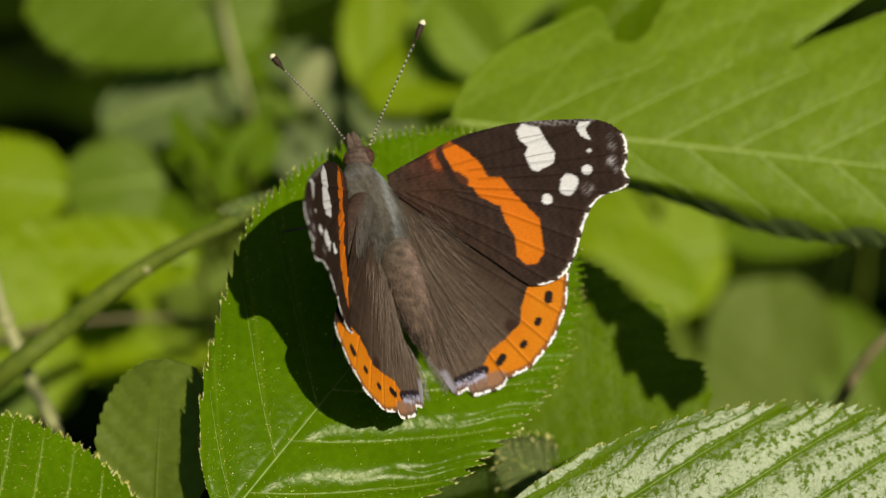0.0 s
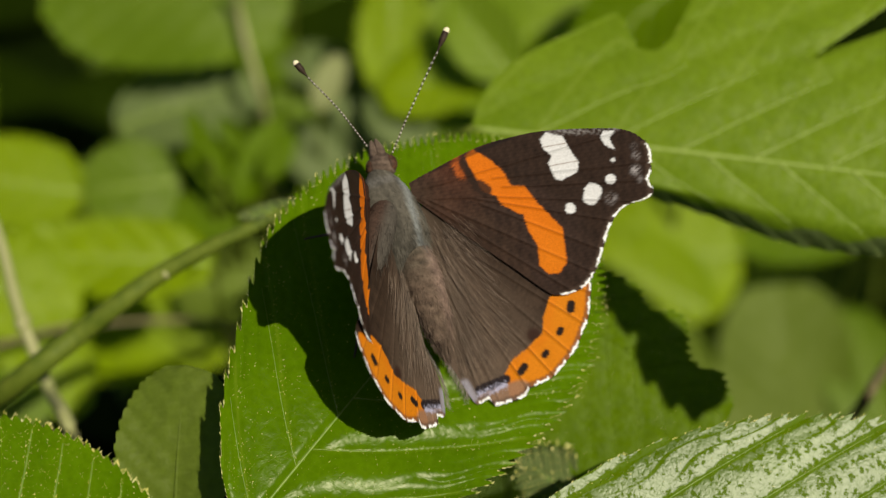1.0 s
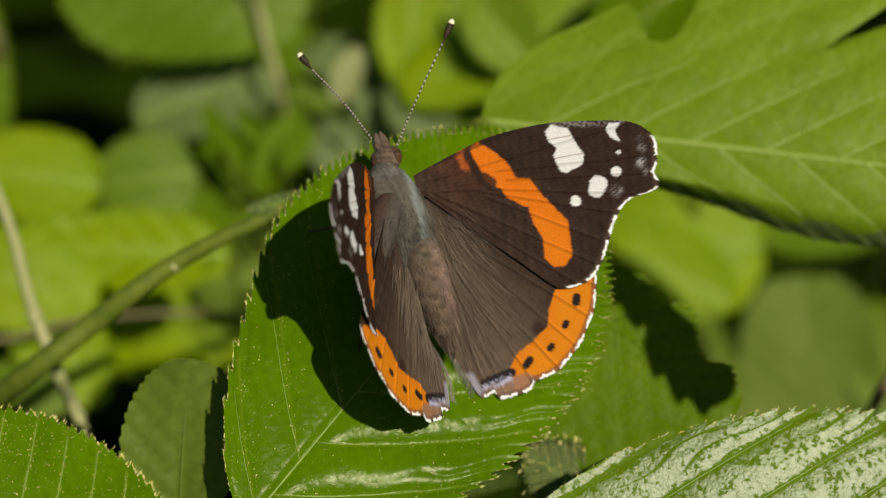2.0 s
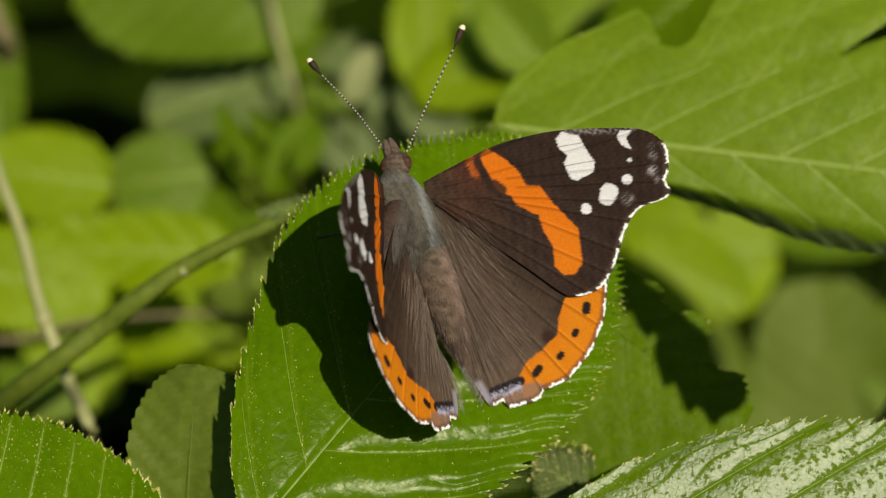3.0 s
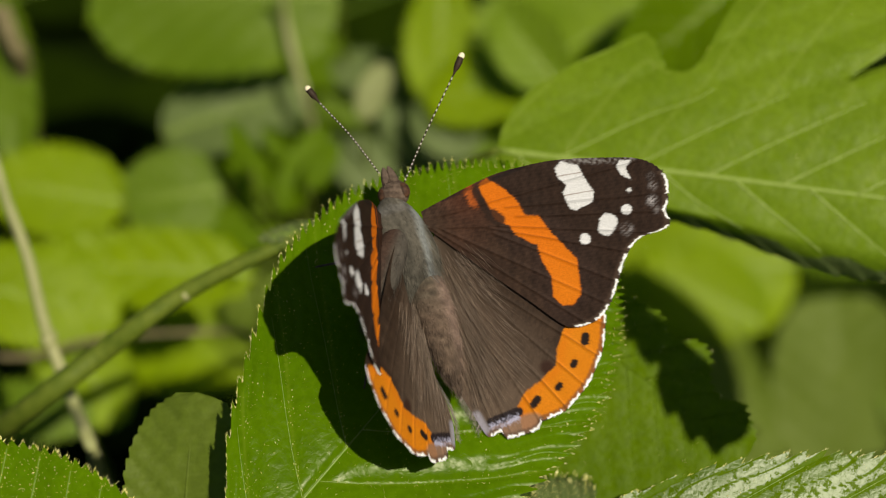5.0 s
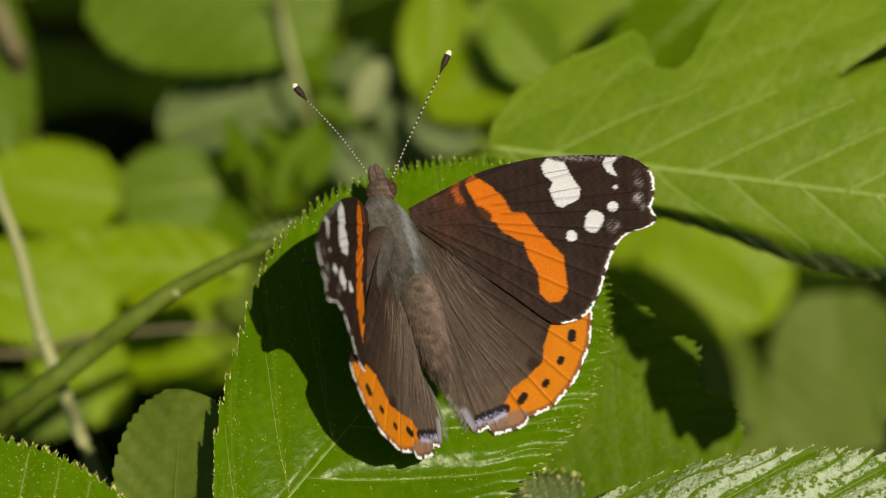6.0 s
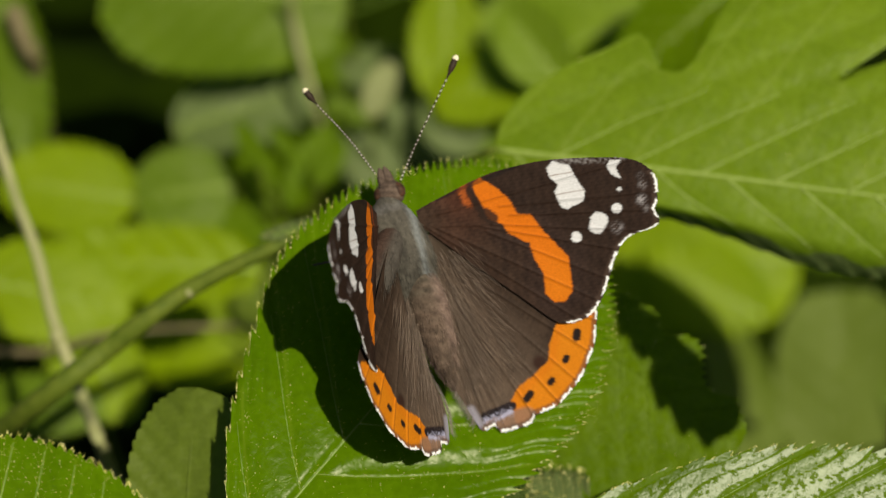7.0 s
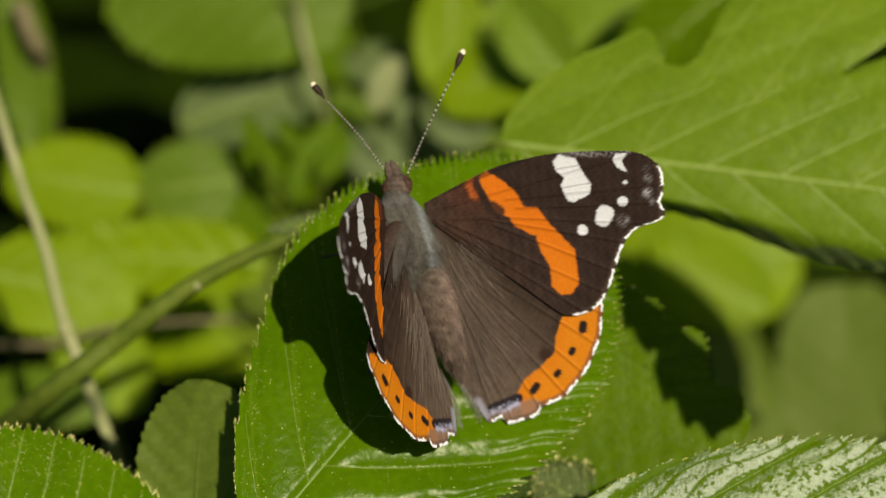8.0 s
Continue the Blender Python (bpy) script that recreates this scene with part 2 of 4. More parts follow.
# ---- leaves ----
class Blade:
    """A toothed, quilted leaf blade: y from base to tip, x across, z up from its face."""

    def __init__(self, length, half, broad=0.55, taper=0.8, veins=9, lean=0.85, quilt=0.35, bend=0.0, cup=0.0, teeth=0.5,
                 wave=0.3, seed=0, notches=(), sweep=0.0, uneven=1.0, per=3, shift=0.25, arch=6.0, roll=0.0, pleat=0.34, reach=0.94, bays=(), calm=1.0):
        self.length, self.half, self.broad, self.taper, self.veins, self.lean = length, half, broad, taper, veins, lean
        self.quilt, self.bend, self.cup, self.teeth, self.wave, self.seed = quilt, bend, cup, teeth, wave, seed
        self.notches, self.sweep, self.uneven, self.per, self.shift, self.arch, self.roll = notches, sweep, uneven, per, shift, arch, roll
        self.pleat, self.reach, self.bays, self.calm = pleat, reach, bays, calm
        self.gap = length / (veins + 0.6)
        self.top = (broad / (broad + taper)) ** broad * (taper / (broad + taper)) ** taper

    def width(self, s):
        return self.half * np.clip(s, 1e-6, 1) ** self.broad * np.clip(1 - s, 1e-6, 1) ** self.taper / self.top

    def phase(self, x, y):
        a = np.abs(x)
        return (y - a * self.lean - self.arch * a * a) / self.gap + np.where(x > 0, 0.0, 0.35) - self.shift

    def place(self, s, q):
        """Points of the face for s along (0 to 1) and q across (-1 to 1)."""
        w = self.width(s)
        w = np.where(q < 0, w * self.uneven, w)
        for at, wide, deep, side in self.bays:
            w = w * (1 - deep * np.exp(-np.abs((s - at) / wide) ** 3) * (np.sign(q) == side) * smooth(0.2, 1.0, np.abs(q)))
        x, y = q * w, s * self.length
        saw = (self.phase(x, y) * self.per) % 1.0
        tooth = self.teeth * MM * (smooth(0, 0.78, saw) - smooth(0.80, 1.0, saw) - 0.35) * np.clip(w / (0.25 * self.half), 0, 1)
        edge = np.abs(q) ** 10
        for at, wide, deep, side in self.notches:
            ph = s - np.abs(x) * self.lean / self.length
            cut = np.clip(1 - np.abs(ph - at) / wide, 0, 1) * deep * (np.sign(q) == side)
            pull = cut * smooth(1 - 1.6 * deep, 1, np.abs(q))
            y = y - pull * np.abs(x) * self.lean
            x = x * (1 - pull)
        x = x + np.sign(q) * tooth * edge
        y = y + tooth * edge * 0.8
        f = self.phase(x, y) % 1.0
        a = np.abs(x) / self.half
        hump = np.abs(np.sin(np.pi * f)) ** 0.8
        z = self.quilt * MM * (hump - 0.6) * smooth(0.0, 0.2, a) * np.where(x < 0, self.calm, 1.0)
        ribs = (self.phase(x, y) * 3 + 0.2 * np.sin(900 * x)) % 1.0
        z = z + self.pleat * self.quilt * MM * np.abs(np.sin(np.pi * ribs)) * smooth(0.5, 0.95, np.abs(q))
        z = z - 0.5 * self.quilt * MM * np.exp(-(a / 0.03) ** 2)
        z = z + self.cup * x * x / self.half - self.bend * (s - 0.35) ** 2 * self.length
        z = z - self.roll * MM * np.clip((q - 0.66) / 0.34, 0, 1) ** 2
        k = self.seed
        z = z + self.wave * MM * (np.sin(y * 170 + k * 1.7 + 60 * x) + 0.7 * np.sin(x * 260 + k) * np.sin(y * 90 + k * 2.3)) * np.abs(q)
        x = x + self.sweep * (s - 0.5) ** 2 * self.length
        return np.stack([x, y, z], -1)

    def marks(self, s, q):
        x, y = q * self.width(s), s * self.length
        f = self.phase(x, y) % 1.0
        near = np.minimum(f, 1 - f) * self.gap
        return 0.5 * np.exp(-(near / 0.00022) ** 2) * (np.abs(q) < 0.97)

    def troughs(self, s, q):
        """How near a point lies to a sunken vein, 0 to 1, with the small forks near the margin."""
        x, y = q * self.width(s), s * self.length
        f = self.phase(x, y) % 1.0
        near = np.minimum(f, 1 - f) * self.gap
        wide = 0.00075 * (1 + 0.45 * np.sin(y * 2600 + x * 900) * np.sin(x * 2100))
        fork = (self.phase(x, y) * 3 + 0.3 * np.sin(700 * x)) % 1.0
        fork = np.minimum(fork, 1 - fork) * self.gap / 3
        return np.maximum(np.exp(-(near / wide) ** 2), 0.9 * np.exp(-(fork / 0.00038) ** 2) * smooth(0.5, 0.8, np.abs(q)))


def leaf(label, base, tip, facing, half, mat, rows=60, cols=13, hairs=0, name="bramble_leaf", stalk=None, rib=0.0005, veins_built=True, stalk_mat=None, vein_mat=None, group="", glint=1.0, fold=None, **kind):
    """A leaf with its blade, midrib, side veins, fine hairs and petiole."""
    b = Blade((Vector(tip) - Vector(base)).length, half, **kind)
    root = tagged(new(name), label, "leaf", group)
    root.matrix_world = axes(base, Vector(tip) - Vector(base), facing)
    s, q = np.meshgrid(np.linspace(0.0, 1.0, rows), np.sin(np.linspace(-np.pi / 2, np.pi / 2, cols)), indexing="ij")
    s, q = s.ravel(), q.ravel()
    faces = grid_faces(rows, cols)
    slots = [int(fold is not None and q[f[0]] > fold + 0.05 * math.sin(s[f[0]] * 60)) for f in faces]
    part("blade", mesh_of("blade", b.place(s, q), faces, [mat, LEAF_UNDER], slots=slots, vein=b.marks(s, q), trough=b.troughs(s, q)), root)
    line = np.linspace(0.0, 0.97, 40)
    v, f = tube(b.place(line, line * 0) - [0, 0, rib * 0.25], rib * (1.05 - line), 8)
    part("midrib", mesh_of("midrib", v, f, vein_mat or VEIN), root, "pale raised midrib")
    if veins_built:
        for side in (-1, 1):
            for k in range(b.veins):
                start = (k + b.shift - (0.35 if side < 0 else 0)) * b.gap
                if start < 0.02 * b.length:
                    continue
                far = np.linspace(0, b.half * 1.2, 60)
                y = start + far * b.lean + b.arch * far * far
                w = b.width(y / b.length) * (b.uneven if side < 0 else 1)
                keep = (y < 0.98 * b.length) & (far < b.reach * w)
                if keep.sum() < 8:
                    continue
                p = b.place((y / b.length)[keep], side * (far / np.maximum(w, 1e-6))[keep])
                v, f = tube(p + [0, 0, rib * 0.05], np.linspace(rib * 0.36, rib * 0.14, len(p)), 6)
                part("vein", mesh_of("vein", v, f, vein_mat or VEIN), root)
    if hairs:
        hs, hq = rng.uniform(0.02, 0.98, hairs), rng.uniform(-0.97, 0.97, hairs)
        rim = rng.uniform(0, 1, hairs) < 0.2
        hq = np.where(rim, np.sign(hq), hq)
        # a good third of the hairs stand in rows along the side veins
        hy = hs * b.length
        turn_of = b.phase(hq * b.width(hs), hy)
        on_vein = (rng.uniform(0, 1, hairs) < 0.38) & ~rim
        hs = np.where(on_vein, np.clip(hs + (np.round(turn_of) - turn_of) * b.gap / b.length, 0.02, 0.98), hs)
        p = b.place(hs, hq)
        up = np.c_[rng.normal(0, 0.5, hairs), rng.normal(0.3, 0.5, hairs), np.ones(hairs)]
        up[rim] += np.c_[np.sign(hq[rim]) * 1.6, np.full(rim.sum(), 0.6), np.zeros(rim.sum())]
        up /= np.linalg.norm(up, axis=1, keepdims=True)
        v, f = blades(p, up * (rng.uniform(0.10, 0.34, hairs) * np.where(rim, 1.6, 1.0) * glint * MM)[:, None], glint * rng.uniform(0.02, 0.05, hairs) * MM * np.where(rng.uniform(size=hairs) < 0.25, 1.7, 1.0))
        tagged(part("hairs", mesh_of("hairs", v, f, HAIRLET, False), root, "short glinting hairs"), kind="stuff")
    if stalk:
        inv = root.matrix_world.inverted()
        pts = curve_points([(0, 0.0005, -rib * 0.3)] + [tuple(inv @ Vector(p)) for p in stalk], 24)
        v, f = tube(pts, np.linspace(rib * 1.1, rib * 1.7, 24), 8)
        part("petiole", mesh_of("petiole", v, f, stalk_mat or STEM), root)
    return root


def down(base, dx=0.0, dy=0.03):
    """A petiole's way from a leaf's base to the soil."""
    x, y, z = base
    return [(x + dx * 0.3, y + dy * 0.4, z * 0.6), (x + dx, y + dy, -0.002)]


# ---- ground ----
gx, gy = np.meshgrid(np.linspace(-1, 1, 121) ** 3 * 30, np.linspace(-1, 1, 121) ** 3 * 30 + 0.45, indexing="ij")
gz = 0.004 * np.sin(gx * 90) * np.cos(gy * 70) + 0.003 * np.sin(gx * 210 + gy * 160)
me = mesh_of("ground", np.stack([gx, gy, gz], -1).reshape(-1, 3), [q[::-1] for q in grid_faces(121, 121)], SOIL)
tagged(part("ground", me), "soil under the brambles, shade put into its near-black colour", "ground", kind="structure")

# ---- the leaves in reach ----
perch = leaf("toothed green bramble leaf under the butterfly", (-0.0271, 0.2008, 0.1403), (0.0113, 0.2482, 0.1627), (0.219, -0.505, 0.835), 0.0213,
             LEAF, 560, 121, 4200, stalk=[(-0.0322, 0.1987, 0.1300), (-0.0483, 0.2243, 0.0850), (-0.0695, 0.3086, -0.0193), (-0.0869, 0.3902, -0.1035)], broad=0.68, taper=0.55, veins=7, lean=0.72, arch=11.0, shift=0.58, per=6, quilt=0.58, cup=-0.02, bend=0.04, teeth=1.15, wave=0.18, seed=3, uneven=0.91, calm=0.3, bays=((0.60, 0.22, -0.14, -1), (0.72, 0.15, -0.03, 1)), rib=0.00021, pleat=0.3)
leaf("glossy quilted bramble leaf with pale sheen", (0.0047, 0.2026, 0.1350), (0.0816, 0.1980, 0.1267), (0.156, -0.673, 0.723), 0.0227,
     LEAF_WET, 460, 111, 2600, stalk=down((0.0047, 0.2026, 0.1350)), broad=0.70, taper=0.5, veins=7, lean=1.12, quilt=0.38, cup=-0.08, bend=0.13, teeth=1.0, per=6, pleat=0.18, wave=0.2, seed=5, rib=0.00034)
leaf("sparkling hairy bramble leaf low beside the stem", (-0.0373, 0.1869, 0.1219), (-0.0687, 0.2101, 0.1469), (0.276, -0.555, 0.784), 0.0176,
     LEAF, 300, 71, 5000, glint=1.25, stalk=down((-0.0373, 0.1901, 0.1260)), broad=0.5, taper=0.55, veins=8, lean=0.7, quilt=0.2, cup=-0.1, teeth=0.55, wave=0.15, seed=8)
leaf("large pale green bramble leaf with a torn slit", (0.0009, 0.2679, 0.1540), (0.0984, 0.2515, 0.1528), (0.050, -0.708, 0.704), 0.0109,
     LEAF_PALE, 460, 91, 300, stalk=[(-0.0070, 0.2745, 0.1445), (-0.0135, 0.3037, 0.1159), (-0.0252, 0.4296, -0.0059)], broad=0.5, taper=0.5, veins=9, lean=1.45, quilt=0.24, cup=-0.08, bend=0.05, teeth=0.3, wave=0.35, seed=2, reach=0.8, pleat=0.0,
     notches=((0.236, 0.048, 0.42, -1),), bays=((0.246, 0.046, 0.43, -1), (0.09, 0.12, 0.21, -1), (0.22, 0.20, 0.33, 1)), uneven=2.75, roll=4.0, fold=0.84, rib=0.0005, vein_mat=VEIN_PALE)
leaf("mid-green bramble leaf half in shade behind the perch", (0.0075, 0.2456, 0.1452), (0.0354, 0.2290, 0.1333), (0.099, -0.719, 0.688), 0.0185,
     LEAF_MID, 260, 51, 300, stalk=down((0.0075, 0.2456, 0.1452)), broad=0.5, taper=0.45, veins=7, lean=0.8, quilt=0.15, teeth=0.55, seed=4, uneven=0.46, rib=0.0003, vein_mat=LEAF_MID, bays=((0.50, 0.06, 0.22, -1), (0.77, 0.09, 0.45, -1), (0.93, 0.05, 0.2, -1)))
# unseen leaf added sunward, shaped to shade part of the leaf behind the perch
shade_way = -SUN_WAY.normalized() * 0.11
shade_a, shade_b = Vector((0.0178, 0.2458, 0.1488)) + shade_way, Vector((0.0328, 0.2326, 0.1314)) + shade_way
leaf("narrow upright bramble leaf out of view, added to shade the one below", tuple(shade_a), tuple(shade_b), tuple(-SUN_WAY), 0.0043, LEAF_MID, 90, 21, 0, rib=0.00012,
     stalk=[tuple(shade_a + Vector((0.03, 0.0, 0.01))), (shade_a.x + 0.09, shade_a.y, 0.1), (shade_a.x + 0.1, shade_a.y, -0.002)], broad=0.95, taper=0.35, veins=5, teeth=1.2, per=1, quilt=0.1, bays=((0.45, 0.07, 0.45, 1), (0.55, 0.08, 0.3, -1)))
leaf("small dull crinkled leaf under the perch", (0.0172, 0.2218, 0.1242), (0.0073, 0.2239, 0.1316), (0.188, -0.568, 0.802), 0.0047,
     LEAF_UNDER, 120, 31, 900, veins_built=False, glint=1.6, stalk=down((0.0172, 0.2218, 0.1242)), veins=6, quilt=0.9, teeth=1.0, per=4, wave=0.9, seed=6, rib=0.0003)

# ---- stems ----
def stem(name, label, points, radii, mat, knots=(), category="stem"):
    root = tagged(new(name), label, category)
    root.location = points[0]
    rel = [tuple(Vector(p) - Vector(points[0])) for p in points]
    line = curve_points(rel, 60)
    v, f = tube(line, np.interp(np.linspace(0, 1, 60), np.linspace(0, 1, len(radii)), radii), 14)
    part("cane", mesh_of("cane", v, f, mat), root)
    for at, size in knots:
        c = line[int(at * 59)]
        v, f = ellipsoid((size, size * 1.3, size), 10, 12)
        part("bud_knot", mesh_of("bud_knot", v + c, f, STALK), root, "pale swollen knot")
    return root


stem("bramble_runner", "green bramble stem with pale knots", [(-0.1300, 0.3059, 0.0250), (-0.0730, 0.2497, 0.1133), (-0.0527, 0.2497, 0.1321), (-0.0416, 0.2534, 0.1393), (-0.0283, 0.2563, 0.1454), (-0.0181, 0.2609, 0.1466), (-0.0073, 0.2804, 0.1337), (0.0159, 0.4363, 0.0034)],
     [0.0019, 0.0017, 0.0015, 0.0011, 0.0010, 0.0010, 0.001], STEM, ((0.43, 0.0011), (0.33, 0.0010), (0.24, 0.0012)))
leaf("small olive leaf with a browned tip on the stem", (-0.0227, 0.2582, 0.1473), (-0.0317, 0.2560, 0.1467), (0.000, -0.429, 0.903), 0.0014, LEAF_UNDER, 60, 15, 60,
     stalk=[(-0.0212, 0.2598, 0.1455)], veins=5, quilt=0.3, teeth=0.6, seed=9)
stem("dry_grass_stalk", "pale dry upright stalk", [(-0.0925, 0.3818, -0.0522), (-0.0587, 0.2550, 0.1017), (-0.0625, 0.2603, 0.1110), (-0.0670, 0.2673, 0.1199), (-0.0701, 0.2748, 0.1272), (-0.0738, 0.2807, 0.1348), (-0.0791, 0.2917, 0.1441), (-0.0854, 0.3058, 0.1527)],
     [0.0011, 0.0010, 0.0009, 0.0008, 0.0007], STALK, ((0.42, 0.0013),))
stem("pale_twig", "pale grey twig rising among the leaves", [(0.0897, 0.4043, -0.0382), (0.0630, 0.2691, 0.0999), (0.0660, 0.2705, 0.1063), (0.0705, 0.2732, 0.1098), (0.0824, 0.2815, 0.1110)], [0.001, 0.0009, 0.0007], TWIG)
stem("brown_twig", "thin brown twig lying across the leaves", [(-0.1069, 0.3324, 0.0495), (-0.0897, 0.2997, 0.0843), (-0.0796, 0.2989, 0.0858), (-0.0665, 0.3030, 0.0868), (-0.0442, 0.3105, 0.0817), (-0.0427, 0.3530, 0.0388)], [0.0006, 0.0005, 0.0004], TWIG)

stem("withered_stem", "pale withered stem behind the broad leaves", [(-0.0339, 0.3663, 0.0546), (-0.0370, 0.3578, 0.0953), (-0.0384, 0.3593, 0.1019), (-0.0399, 0.3617, 0.1066), (-0.0415, 0.3664, 0.1110), (-0.0417, 0.3654, 0.1178)], [0.0007, 0.0008, 0.0007], STALK)
stem("woody_shoot", "brown woody shoot in the undergrowth", [(-0.0978, 0.3802, 0.0602), (-0.0891, 0.3542, 0.1071), (-0.0899, 0.3532, 0.1140), (-0.0923, 0.3570, 0.1188)], [0.0016, 0.0018], TWIG)

# ---- undergrowth: broad leaves behind, each on its own stalk ----
def under(base, tip, facing, half, mat, broad, taper, teeth=1.5):
    """A broad leaf of the undergrowth on its own stalk."""
    tone = {LEAF_MID: "mid-green", LEAF_YELLOW: "fresh yellow-green", LEAF_GREY: "dull grey-green", LEAF_GREEN: "soft green", LEAF_CREAM: "pale withered", LEAF_PALE: "pale green", LEAF_DULL: "dull olive-green"}[mat]
    k = int(abs(base[0]) * 1e4) % 97
    leaf(tone + " broad leaf low in the undergrowth", base, tip, facing, half, mat, 60, 21, 0, "undergrowth_leaf", down(base), 0.0004, half > 0.004 and teeth > 1,
         group="undergrowth leaves", vein_mat=VEIN_PALE if half > 0.006 and teeth > 1 else mat, broad=broad, taper=taper, veins=6, quilt=0.4, cup=0.12, teeth=0.5 if half < 0.004 else teeth, per=2, wave=1.1, seed=k, bend=0.15)


# tall leaves at the back
under((-0.0948, 0.3644, 0.1202), (-0.0893, 0.3424, 0.0926), (0.00, -0.65, 0.76), 0.0052, LEAF_GREEN, 0.45, 0.50)
under((-0.0320, 0.3737, 0.1115), (-0.0794, 0.3724, 0.1130), (0.00, -0.65, 0.76), 0.0168, LEAF_GREEN, 0.38, 0.40)
under((-0.0663, 0.3616, 0.0876), (-0.0394, 0.3682, 0.0939), (-0.51, -0.56, 0.65), 0.0087, LEAF_GREY, 0.45, 0.45)
under((-0.0187, 0.3767, 0.0904), (-0.0348, 0.3778, 0.0927), (0.00, -0.65, 0.76), 0.0046, LEAF_GREY, 0.50, 0.55)
under((-0.0264, 0.3494, 0.1001), (-0.0220, 0.3562, 0.1082), (0.00, -0.65, 0.76), 0.0028, LEAF_CREAM, 0.50, 0.50)
under((-0.0121, 0.3715, 0.1168), (-0.0131, 0.3569, 0.0989), (0.00, -0.65, 0.76), 0.0065, LEAF_YELLOW, 0.45, 0.45)
under((0.0071, 0.3596, 0.1056), (-0.0147, 0.3540, 0.1002), (-0.10, -0.65, 0.76), 0.0071, LEAF_YELLOW, 0.45, 0.50)
under((0.0242, 0.3964, 0.1006), (-0.0123, 0.3772, 0.0793), (-0.10, -0.65, 0.76), 0.0157, LEAF_PALE, 0.45, 0.50)
under((0.0353, 0.3684, 0.1193), (-0.0058, 0.3536, 0.1038), (-0.24, -0.63, 0.74), 0.0130, LEAF_PALE, 0.45, 0.50)
under((0.0097, 0.3499, 0.1078), (-0.0017, 0.3584, 0.1191), (-0.29, -0.62, 0.73), 0.0061, LEAF_PALE, 0.50, 0.55)
under((0.0430, 0.3459, 0.1355), (0.0202, 0.3333, 0.1216), (-0.33, -0.61, 0.72), 0.0092, LEAF_MID, 0.45, 0.50)
under((-0.0218, 0.3507, 0.0823), (-0.0324, 0.3573, 0.0911), (0.00, -0.65, 0.76), 0.0051, LEAF_GREY, 0.50, 0.55)
under((-0.0103, 0.3578, 0.0839), (-0.0234, 0.3647, 0.0933), (0.10, -0.65, 0.76), 0.0054, LEAF_GREY, 0.50, 0.55)
under((-0.0058, 0.3521, 0.0908), (-0.0165, 0.3582, 0.0992), (0.10, -0.65, 0.76), 0.0058, LEAF_GREY, 0.50, 0.55)
under((0.0037, 0.3559, 0.0869), (-0.0146, 0.3591, 0.0921), (-0.20, -0.64, 0.75), 0.0053, LEAF_GREEN, 0.50, 0.55)
under((-0.0233, 0.3733, 0.0785), (-0.0379, 0.3772, 0.0843), (-0.29, -0.62, 0.73), 0.0045, LEAF_GREEN, 0.50, 0.55)
# sprig of small leaves
under((-0.0443, 0.3320, 0.1004), (-0.0486, 0.3378, 0.1079), (-0.20, -0.64, 0.75), 0.0022, LEAF_MID, 0.50, 0.75)
under((-0.0403, 0.3357, 0.0888), (-0.0328, 0.3463, 0.1015), (0.00, -0.65, 0.76), 0.0037, LEAF_MID, 0.50, 0.70)
under((-0.0352, 0.3348, 0.0953), (-0.0300, 0.3405, 0.1020), (0.20, -0.64, 0.75), 0.0024, LEAF_MID, 0.50, 0.70)
under((-0.0423, 0.3342, 0.0950), (-0.0475, 0.3389, 0.1012), (-0.29, -0.62, 0.73), 0.0030, LEAF_MID, 0.50, 0.70)
under((-0.0383, 0.3444, 0.0835), (-0.0521, 0.3491, 0.0903), (-0.20, -0.64, 0.75), 0.0044, LEAF_MID, 0.50, 0.60)
under((-0.0304, 0.3384, 0.0836), (-0.0253, 0.3432, 0.0892), (-0.45, -0.58, 0.68), 0.0025, LEAF_MID, 0.50, 0.70)
under((-0.0384, 0.3454, 0.0928), (-0.0442, 0.3496, 0.0984), (-0.37, -0.60, 0.71), 0.0025, LEAF_MID, 0.50, 0.70)
under((-0.0269, 0.3630, 0.0818), (-0.0367, 0.3588, 0.0773), (-0.54, -0.59, 0.60), 0.0044, LEAF_MID, 0.50, 0.60)
# broad fresh leaves low beside the runner
under((-0.0668, 0.3279, 0.0969), (-0.0919, 0.3293, 0.1004), (0.00, -0.65, 0.76), 0.0084, LEAF_YELLOW, 0.42, 0.50)
under((-0.0514, 0.3397, 0.0914), (-0.0710, 0.3372, 0.0896), (0.00, -0.65, 0.76), 0.0081, LEAF_GREEN, 0.45, 0.60)
under((-0.0429, 0.3171, 0.0899), (-0.0820, 0.3167, 0.0920), (0.00, -0.65, 0.76), 0.0073, LEAF_YELLOW, 0.42, 0.50)
under((-0.0403, 0.3387, 0.0845), (-0.0548, 0.3371, 0.0835), (0.00, -0.65, 0.76), 0.0046, LEAF_MID, 0.50, 0.55)
under((-0.0936, 0.3101, 0.0926), (-0.0656, 0.3079, 0.0880), (0.00, -0.65, 0.76), 0.0090, LEAF_YELLOW, 0.40, 0.50)
under((-0.0785, 0.3097, 0.0863), (-0.0656, 0.2981, 0.0711), (0.00, -0.65, 0.76), 0.0079, LEAF_YELLOW, 0.45, 0.60)
under((-0.0428, 0.3417, 0.0566), (-0.0771, 0.3392, 0.0559), (0.00, -0.65, 0.76), 0.0129, LEAF_YELLOW, 0.40, 0.45)
under((-0.0373, 0.2091, 0.1302), (-0.0364, 0.2232, 0.1476), (-0.20, -0.64, 0.75), 0.0081, LEAF_DULL, 0.45, 0.40, 0.3)
